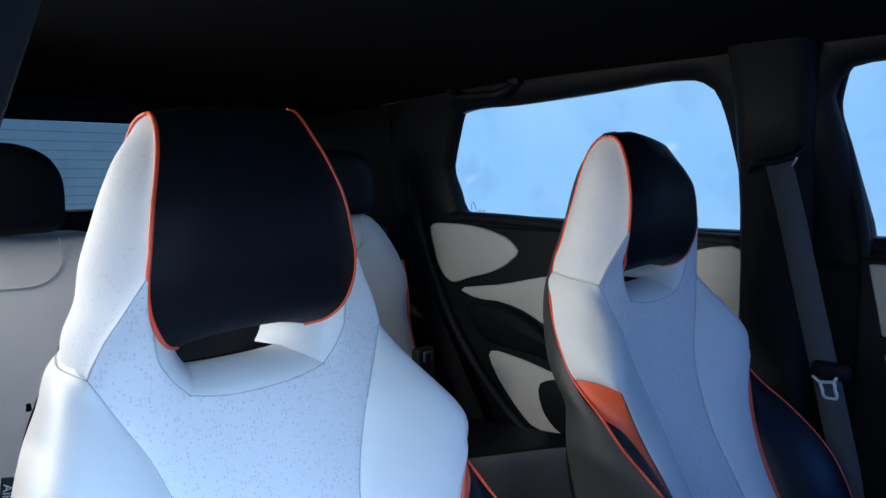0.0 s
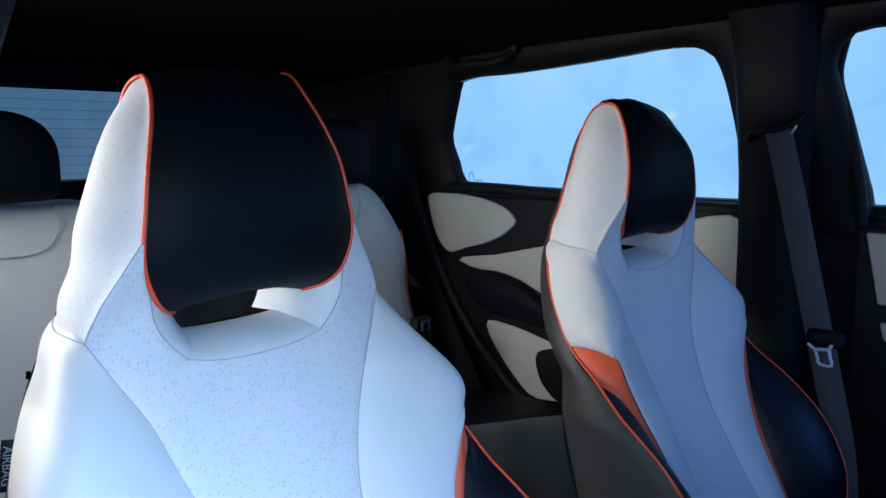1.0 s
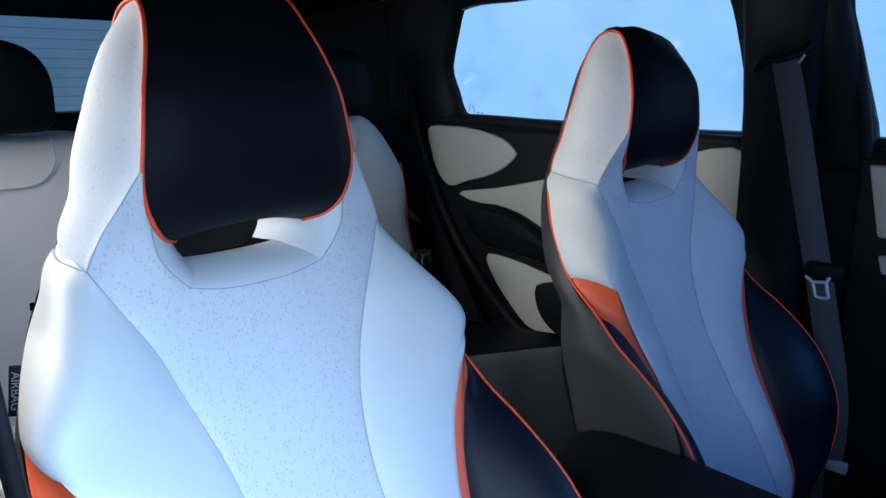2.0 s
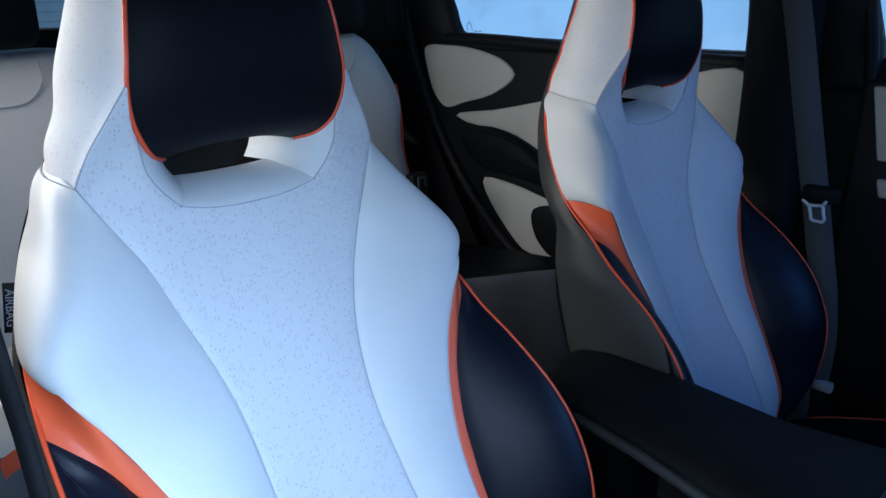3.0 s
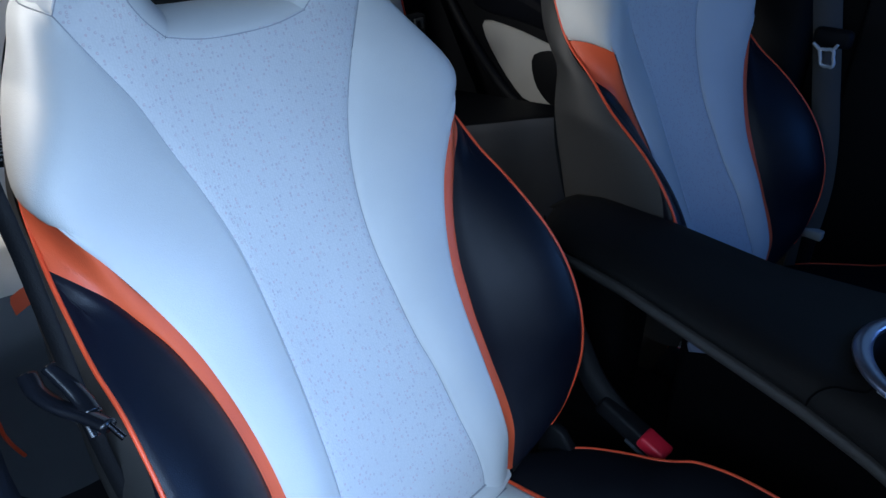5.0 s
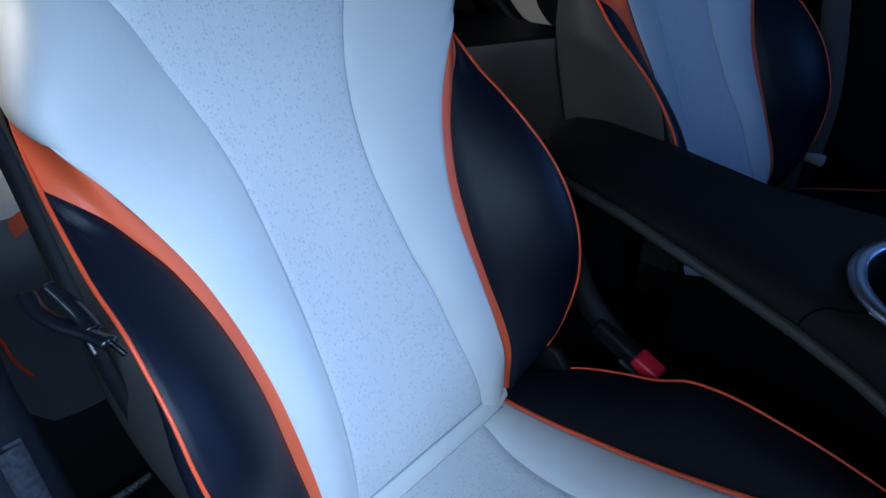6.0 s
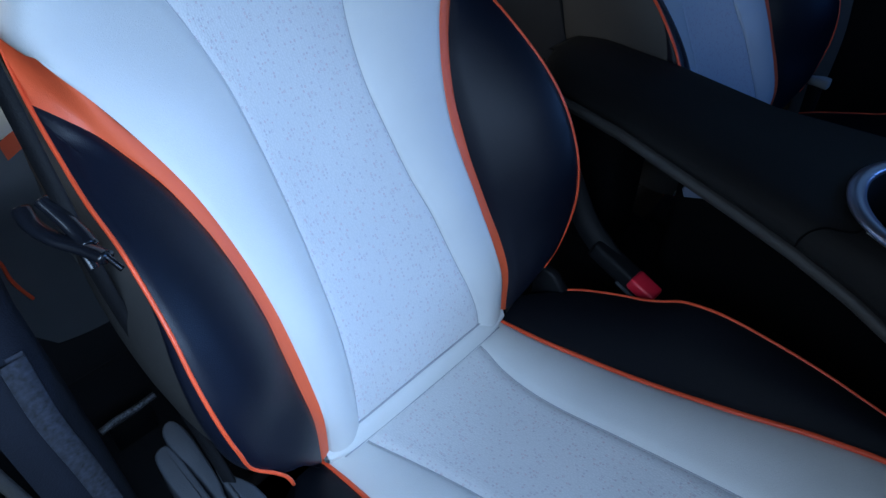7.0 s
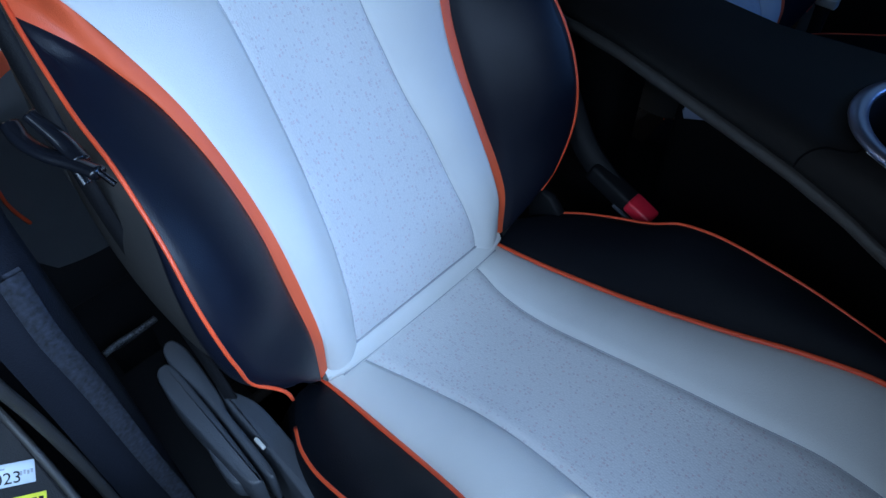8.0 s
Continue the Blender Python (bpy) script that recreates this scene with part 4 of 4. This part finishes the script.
# ---- rear bench ----
def rear_bench():
    b = thing("rear_seat", (CX, .8, -.03), "white leather rear bench with black headrests and orange piping", "car seat")

    def back_shape(c, side_out):
        """Half of the bench back: centre c, outer side towards side_out."""
        low, wide = (.012, 0) if side_out < 0 else (0, 1)
        loop = [(c - .235 * side_out, .34), (c - .235 * side_out, .60), (c - .225 * side_out, .86 - low), (c - .19 * side_out, .915 - low), (c - .05 * side_out, .93 - low), (c + .05 * side_out, .938 - low),
                (c + (.112 + .012 * wide) * side_out, .915 - low), (c + (.152 + .022 * wide) * side_out, .850), (c + (.163 + .036 * wide) * side_out, .775), (c + (.155 + .02 * wide) * side_out, .66), (c + .18 * side_out, .55), (c + .24 * side_out, .42), (c + .22 * side_out, .34)]
        loop = smooth_loop([(x, 0, z) for x, z in loop], 72)
        mid = Vector((c, 0, .64))
        rows = []
        for k, d in ((1.0, .10), (1.0, .03), (.985, .012), (.95, 0), (.80, -.006), (.5, -.008), (.02, -.008)):
            rows.append([(mid.x + (p.x - mid.x) * k, .95 + d + .28 * (mid.z + (p.z - mid.z) * k - .64), mid.z + (p.z - mid.z) * k) for p in loop])
        return sheet(rows, closed=True), [(p.x * 1.0 + (.004 if p.x > c else -.004), .962 + .28 * (p.z - .64), p.z) for p in loop]

    for c, s in ((.72, 1), (.0, -1)):
        bm, loop = back_shape(c, s)
        back = part("bench_back", bm, WHITE_LEATHER, b)
        outer = [q for q in loop if (q[0] - c) * s > .06 and .36 < q[2] < .80]
        outer.sort(key=lambda q: -q[2])
        part("back_piping", tube(outer[::3], .004, 6, 60), PIPING, back, "orange piping")
        # seam of the upper panel
        seam_pts = [(c + x * s, .946 + .28 * (z - .64) - .0045, z) for x, z in ((-.09, .917), (-.085, .865), (-.062, .842), (.0, .834), (.045, .842), (.062, .867), (.066, .917))]
        part("back_seam", tube(seam_pts, .0010, 6, 50), SEAM, back)
        # headrest
        rows = []
        shape = curve([(.925, .10, .035), (.935, .115, .045), (.98, .122, .05), (1.03, .116, .05), (1.055, .100, .047), (1.070, .078, .040), (1.079, .050, .03), (1.083, .002, .002)])
        for z, w, d in shape(np.linspace(0, 1, 26)):
            rows.append([(c + (.004 if s > 0 else -.011) + w * (.92 if s > 0 else .96) * math.copysign(abs(math.cos(a)) ** .5, math.cos(a)), 1.04 + d * math.copysign(abs(math.sin(a)) ** .7, math.sin(a)), z) for a in np.linspace(0, math.tau, 64, endpoint=False)])
        part("headrest", sheet(rows, closed=True), BLACK_LEATHER, b, "black leather headrest")
    # cushion: pale top, dark front
    def across(stations, n=40):
        return [[(x, y + .02 * math.cos((x - CX) * 8), z + .012 * math.cos((x - CX) / .36 * math.pi * 2)) for x in np.linspace(-.28, CX, n)] for y, z in stations]

    cushion = part("bench_cushion", sheet(across(((.99, .44), (.90, .457), (.75, .480), (.66, .490), (.61, .489), (.585, .480), (.575, .468)))), WHITE_LEATHER, b)
    part("cushion_front", sheet(across(((.5755, .4685), (.562, .448), (.549, .424), (.541, .398), (.541, .372), (.549, .342), (.566, .29), (.585, .20), (.60, .08)))), SHEEN_LEATHER, cushion, "black leather cushion front, greyed for its sheen")
    edge = curve([(.36, .60, .425), (.56, .612, .438), (.66, .610, .436), (.726, .594, .430), (.781, .56, .430), (.851, .521, .430), (.917, .477, .430), (1.0, .43, .428)])(np.linspace(0, 1, 40))
    left = part("bench_cushion", sheet([[(x, .99 + (y - .99) * k, z + d) for x, y, z in edge] for k, d in ((0, -.06), (.5, -.03), (.9, -.006), (.985, -.001), (1.0, -.002))]), BLACK_LEATHER, b, "black leather cushion top")
    part("cushion_front", sheet([[(x, y + d, z + e) for x, y, z in edge] for d, e in ((0, -.002), (-.006, -.008), (-.010, -.022), (-.011, -.06), (-.006, -.14), (.03, -.36))]), SHEEN_LEATHER, left, "black leather cushion front, greyed for its sheen")
    part("cushion_flash", sheet([[(x, y + .02 * math.cos((x - CX) * 8), z + .012 * math.cos((x - CX) / .36 * math.pi * 2) - .010 * max(0, (-.165 - x) / .02)) for x in np.linspace(-.186, -.08, 14)] for y, z in ((.574, .475), (.566, .466), (.559, .456))]), ORANGE_LEATHER, cushion, "orange leather flash")
    part("cushion_piping", tube([(-.266, .540, .345), (-.252, .545, .30), (-.250, .552, .265), (-.244, .560, .235), (-.235, .566, .205)], .003, 6, 40), PIPING, cushion, "orange piping")
    part("bench_base", block(-.27, .99, .60, .95, -.03, .36, .01), CARPET, b)
    return b


rear_bench()


# ---- seat belts ----
STEEL = material("bright_steel", (0.92, 0.93, 0.94), 0.42, metal=0.3, tint=0.04)
BLACK_GLOSS = material("glossy_black_plastic", (0.006, 0.007, 0.010), 0.22, tint=0.2)


def far_belt():
    b = thing("seat_belt", (1.02, .1, 1.03), "dark grey seat belt hanging on the centre pillar", "seat belt", "front seat belts")
    part("webbing", band([(1.008, .096, 1.035), (1.007, .066, .92), (1.006, .037, .80), (1.005, .004, .668), (1.003, -.020, .57), (1.0, -.042, .48), (.997, -.053, .41), (.99, -.055, .30), (.985, -.05, .0)], (-.85, -.5, 0), .046, .003), BELT, b)
    ring = part("guide_loop", tube([(1.014, .150, 1.020), (1.003, .140, 1.034), (.999, .100, 1.038), (1.000, .066, 1.050), (1.014, .058, 1.062)], .0065, 8, 40), BLACK_PLASTIC, b)
    part("loop_metal", tube([(1.000, .071, 1.030), (.997, .066, 1.037), (.998, .063, 1.045)], .0028, 8, 20), CHROME, ring)
    tongue = part("tongue_body", block(.985, 1.008, -.040, .024, .655, .687, .010, 3), BLACK_PLASTIC, b)
    x = .990
    loop = [(.006, .650), (.0018, .637), (-.002, .626), (-.006, .6245), (-.014, .6247), (-.020, .625), (-.0215, .628), (-.0185, .641), (-.0155, .652), (-.012, .6535), (-.004, .652), (.002, .6515), (.006, .650)]
    plate = part("tongue_plate", tube([(x - .003, p, q) for p, q in loop], .0030, 8, 72), STEEL, tongue, "bright steel tongue")
    for ends in (((.019, .660), (.012, .6545), (.005, .6495)), ((-.0145, .652), (-.018, .658), (-.021, .664))):
        part("tongue_lug", tube([(x - .003, p, q) for p, q in ends], .0030, 8, 8), STEEL, tongue)
    return b


far_belt()


def near_belt():
    b = thing("seat_belt", (-.27, .1, 1.03), "black seat belt hanging beside the seat with its tongue", "seat belt", "front seat belts")
    part("webbing", band([(-.273, .110, 1.03), (-.265, .088, .90), (-.2595, .081, .791), (-.2567, .081, .7525), (-.2562, .0775, .721), (-.2552, .072, .677), (-.2540, .062, .61),
                          (-.244, .058, .50), (-.233, .035, .38), (-.222, .02, .20), (-.22, .02, -.02)], (-.75, -.66, 0), .0125, .003), BLACK_PLASTIC, b)
    tongue = part("tongue_body", tube([(-.2757, .0918, .6617), (-.2759, .0809, .6552), (-.2701, .0621, .6485), (-.2599, .044, .6448), (-.253, .027, .6424)], .0072, 12, 40, .7), BLACK_GLOSS, b, "glossy black belt tongue cover")
    part("tongue_lobe", tube([(-.2633, .0801, .6690), (-.2597, .0681, .660), (-.2566, .0537, .6496), (-.2565, .0433, .6449)], .0074, 12, 30, .7), BLACK_GLOSS, tongue)
    part("tongue_stop", tube([(-.2602, .0462, .6395), (-.2603, .0381, .6299)], .004, 8, 12, .7), BLACK_GLOSS, tongue)
    part("tongue_plate", band([(-.2527, .0274, .6429), (-.2510, .021, .640), (-.2495, .0155, .6372)], (-.6, -.5, .6), .0042, .002), DARK_CHROME, tongue)
    part("guide_loop", tube([(-.275, .14, 1.02), (-.262, .12, 1.035), (-.262, .10, 1.035), (-.275, .08, 1.02)], .010, 8, 30), BLACK_PLASTIC, b)
    return b


near_belt()


def buckle():
    b = thing("belt_buckle", (.262, -.02, .25), "seat belt buckle with a red release button beside the seat", "belt buckle")
    m = Matrix.Translation((.262, -.117, .3585)) @ Matrix.Rotation(radians(20.7), 4, "X")

    def put(name, bm, mat, parent, label=""):
        bmesh.ops.transform(bm, matrix=m, verts=bm.verts)
        return part(name, bm, mat, parent, label)

    body = put("body", block(-.013, .012, -.034, .060, -.017, .008, .005, 3), BLACK_PLASTIC, b)
    put("release_button", block(-.0155, .010, -.037, -.001, -.0080, .0105, .0045, 3), RED_PLASTIC, body, "red release button")
    put("slot", block(-.0165, .008, -.023, .010, -.0150, -.0115, .001), GREY_PLASTIC, body, "grey edge of the slot")
    part("stalk", band([(.262, .03, .52), (.262, -.01, .45), (.262, -.045, .397), (.262, -.085, .365)], (-.8, -.4, .3), .03, .008), BLACK_PLASTIC, b)
    return b


buckle()


def rear_buckle():
    b = thing("belt_buckle", (.80, .80, .40), "black rear belt buckle with a grey tongue slot", "belt buckle")
    part("body", block(.775, .83, .80, .83, .40, .615, .008, 3), BLACK_PLASTIC, b)
    part("slot", joined(block(.788, .794, .794, .80, .585, .607, .001), block(.808, .814, .794, .80, .585, .607, .001), block(.788, .814, .794, .80, .603, .609, .001)), GREY_PLASTIC, b)
    return b


rear_buckle()

# stand-in piece for the far seat's white cushion below the console, shade in its colour
DIMMED_PALE = material("dimmed_pale_blue_grey", (0.13, 0.155, 0.22), 0.45, grain=0.3, scale=500, tint=0.1)
far_pale_piece = thing("belt_buckle", (.36, -.12, .20), "dim blue-grey piece in place of the far seat's pale cushion", "belt buckle")
body = part("body", prism([Vector(p) for p in ((.345, -.121, .463), (.345, -.114, .444), (.345, -.119, .434), (.345, -.152, .448), (.345, -.163, .463))], (.030, 0, 0), .003), DIMMED_PALE, far_pale_piece)
# added post that carries the pale piece
part("stalk", block(.352, .368, -.135, -.115, .20, .44, .004), BLACK_PLASTIC, far_pale_piece)

# small white catch of the far seat's belt anchor
fa = thing("belt_anchor", (.93, -.06, .31), "small pale plastic belt anchor cover beside the seat", "belt anchor")
part("cover", block(.985, 1.003, -.085, -.04, .303, .322, .004, 3), CREAM, fa)
part("bracket", block(.985, 1.005, -.075, -.05, -.03, .305, .004), BLACK_PLASTIC, fa)


# ---- near seat: tag and side controls ----
part("hinge_cover", prism([Vector((.202, y, z)) for y, z in ((-.012, .355), (-.041, .350), (-.060, .330), (-.055, .300), (-.010, .300))], (.014, 0, 0), .004), BLACK_PLASTIC, near_seat, "dark grey hinge cover")


def airbag_tag():
    m = Matrix.Translation((-.2070, .261, .7635)) @ Matrix.Rotation(radians(8), 4, "Y") @ Matrix.Rotation(radians(-20), 4, "Z") @ Matrix.Rotation(radians(90), 4, "X")
    bm = block(-.0048, .0048, -.0215, .0215, -.0008, .0008, .0004, 1)
    bmesh.ops.transform(bm, matrix=m, verts=bm.verts)
    tag = part("airbag_tag", bm, BLACK_PLASTIC, near_seat, "small black cloth tag lettered AIRBAG")
    part("lettering", words("AIRBAG", .0094, m @ Matrix.Translation((0, 0, .0009)) @ Matrix.Rotation(radians(-90), 4, "Z"), .0001), SEAM, tag, "grey letters")


airbag_tag()


def side_controls():
    def slab(name, pts, z, depth, mat, parent, label):
        return part(name, prism(trimmed([(x, y, z - .10 * (.12 - y)) for x, y in pts]), (0, 0, -depth), .003), mat, parent, label)

    shield = slab("side_shield", ((-.230, .058), (-.226, .040), (-.218, .023), (-.212, .005), (-.214, -.057), (-.217, -.065), (-.225, -.10), (-.230, -.20), (-.230, -.42), (-.246, -.42), (-.248, -.20), (-.242, -.102),
                                  (-.236, -.037), (-.236, .026)), .335, .12, GREY_PLASTIC, near_seat, "grey plastic side shield")
    slab("recline_lever", ((-.248, .120), (-.241, .128), (-.231, .127), (-.227, .107), (-.230, .073), (-.235, .035), (-.240, .024), (-.242, -.019), (-.245, -.066), (-.254, -.066), (-.251, -.022), (-.248, .024), (-.247, .067), (-.251, .102)),
         .335, .05, GREY_PLASTIC, shield, "grey recline lever")
    slab("height_lever", ((-.269, .099), (-.262, .107), (-.251, .106), (-.2485, .092), (-.2515, .017), (-.2575, -.060), (-.259, -.0625), (-.271, -.057), (-.272, .005), (-.2725, .069)), .335, .05, GREY_PLASTIC, shield, "grey height lever")
    slab("lever_pivot", ((-.262, .037), (-.262, -.02), (-.268, -.04), (-.279, -.027), (-.272, .03)), .305, .03, GREY_PLASTIC, shield, "grey lever pivot")
    part("clip", block(-.2405, -.2365, -.039, -.024, .319, .3235, .001), CREAM, shield, "small white clip")


side_controls()

# ---- centre pillar beside the open door: dusty strip, seal and stickers ----
DUSTY = material("dusty_plastic", (0.016, 0.020, 0.032), 0.85, grain=0.8, scale=90, tint=0.8)
DUSTY.node_tree.nodes["Noise Texture"].inputs["Scale"].default_value = 210.0
solo("trim_strip", band([(-.3305, .0505, .584), (-.331, .050, .52), (-.3255, .050, .44), (-.3215, .050, .36), (-.3175, .051, .28), (-.312, .052, .20), (-.308, .052, .10)], (0, -1, .0), .0185, .006), DUSTY,
     "dusty dark plastic strip on the pillar", "trim", kind="structure")
solo("trim_seal_right", tube([(-.384, .047, .62), (-.3775, .047, .50), (-.372, .047, .447), (-.367, .047, .364), (-.365, .046, .285), (-.364, .045, .15)], .0055, 10, 50), SHELL, "dark grey rubber door seal", "door seal", kind="structure")
solo("trim_seal_outer", tube([(-.393, .088, .50), (-.3895, .080, .44), (-.3865, .044, .395), (-.3860, .005, .345), (-.3865, -.030, .30)], .0038, 8, 40), SHELL, "dark grey edge strip on the door jamb", "door seal", kind="structure")
solo("pillar_jamb", prism([Vector((-.50, y, z)) for y, z in ((.160, .0), (-.036, .0), (-.036, .295), (.1185, .479), (.1185, 1.2), (.160, 1.2))], (.112, 0, 0), .004), BLACK_PLASTIC, "black painted door jamb", "door jamb", kind="structure", smooth=False)


def jamb_sticker(corner, w, h, mat, label):
    """A sticker on the slanting jamb, hung from its upper corner; gives the thing and the pose of its middle."""
    along, out = Vector((.876, -.318, -.362)), Vector((0, -.766, .643))
    up = out.cross(along)
    m = Matrix.Translation(Vector(corner) - along * w / 2 - up * h / 2 + out * .0010) @ Matrix((along, up, out)).transposed().to_4x4()
    st = thing("sticker", m.translation, label, "sticker")
    bm = block(-w / 2, w / 2, -h / 2, h / 2, -.0006, .0006, .0004, 1)
    bmesh.ops.transform(bm, matrix=m, verts=bm.verts)
    part("label", bm, mat, st)
    return st, m


st, m = jamb_sticker((-.391, .0515, .399), .048, .0190, material("silver_sticker", (.55, .60, .65), .4, tint=.08), "silver inspection sticker on the black door jamb")
part("numbers", words("2023", .0135, m @ Matrix.Translation((.0005, -.0030, .0007)), .0001), BLACK_PLASTIC, st, "dark printed year")
bars = joined(*[block(.013 + k * .0026, .0146 + k * .0026, -.002 + .0007 * (k % 2), .0015 + .0007 * (k % 2), .0006, .0008, 0) for k in range(4)],
              *[block(-.020 + k * .006, -.0155 + k * .006, .0050, .0062, .0006, .0008, 0) for k in range(4)])
bmesh.ops.transform(bars, matrix=m, verts=bars.verts)
part("print", bars, SEAM, st)
ye, m = jamb_sticker((-.3985, .034, .3765), .040, .018, material("yellow_sticker", (.75, .70, .03), .4, tint=.06), "yellow sticker on the black door jamb")
bars = joined(*[block(.004 + k * .005, .0075 + k * .005, .001, .0055, .0006, .0008, 0) for k in range(3)])
bmesh.ops.transform(bars, matrix=m, verts=bars.verts)
part("print", bars, BLACK_PLASTIC, ye)
# seat rail end in the rear footwell
rail = thing("floor_rail", (-.20, .40, -.03), "worn metal seat rail end on the carpet", "seat rail")
SCUFFED = material("scuffed_metal", (0.20, 0.21, 0.23), 0.45, metal=0.4, grain=1.0, scale=260, tint=0.98)
SCUFFED.node_tree.nodes["Noise Texture"].inputs["Scale"].default_value = 330.0
part("rail", tube([(-.260, .425, .032), (-.232, .425, .036), (-.204, .422, .038), (-.168, .424, .038)], .0055, 8, 30), SCUFFED, rail)
part("rail_base", block(-.25, -.18, .419, .431, -.03, .032, .003), BLACK_PLASTIC, rail)
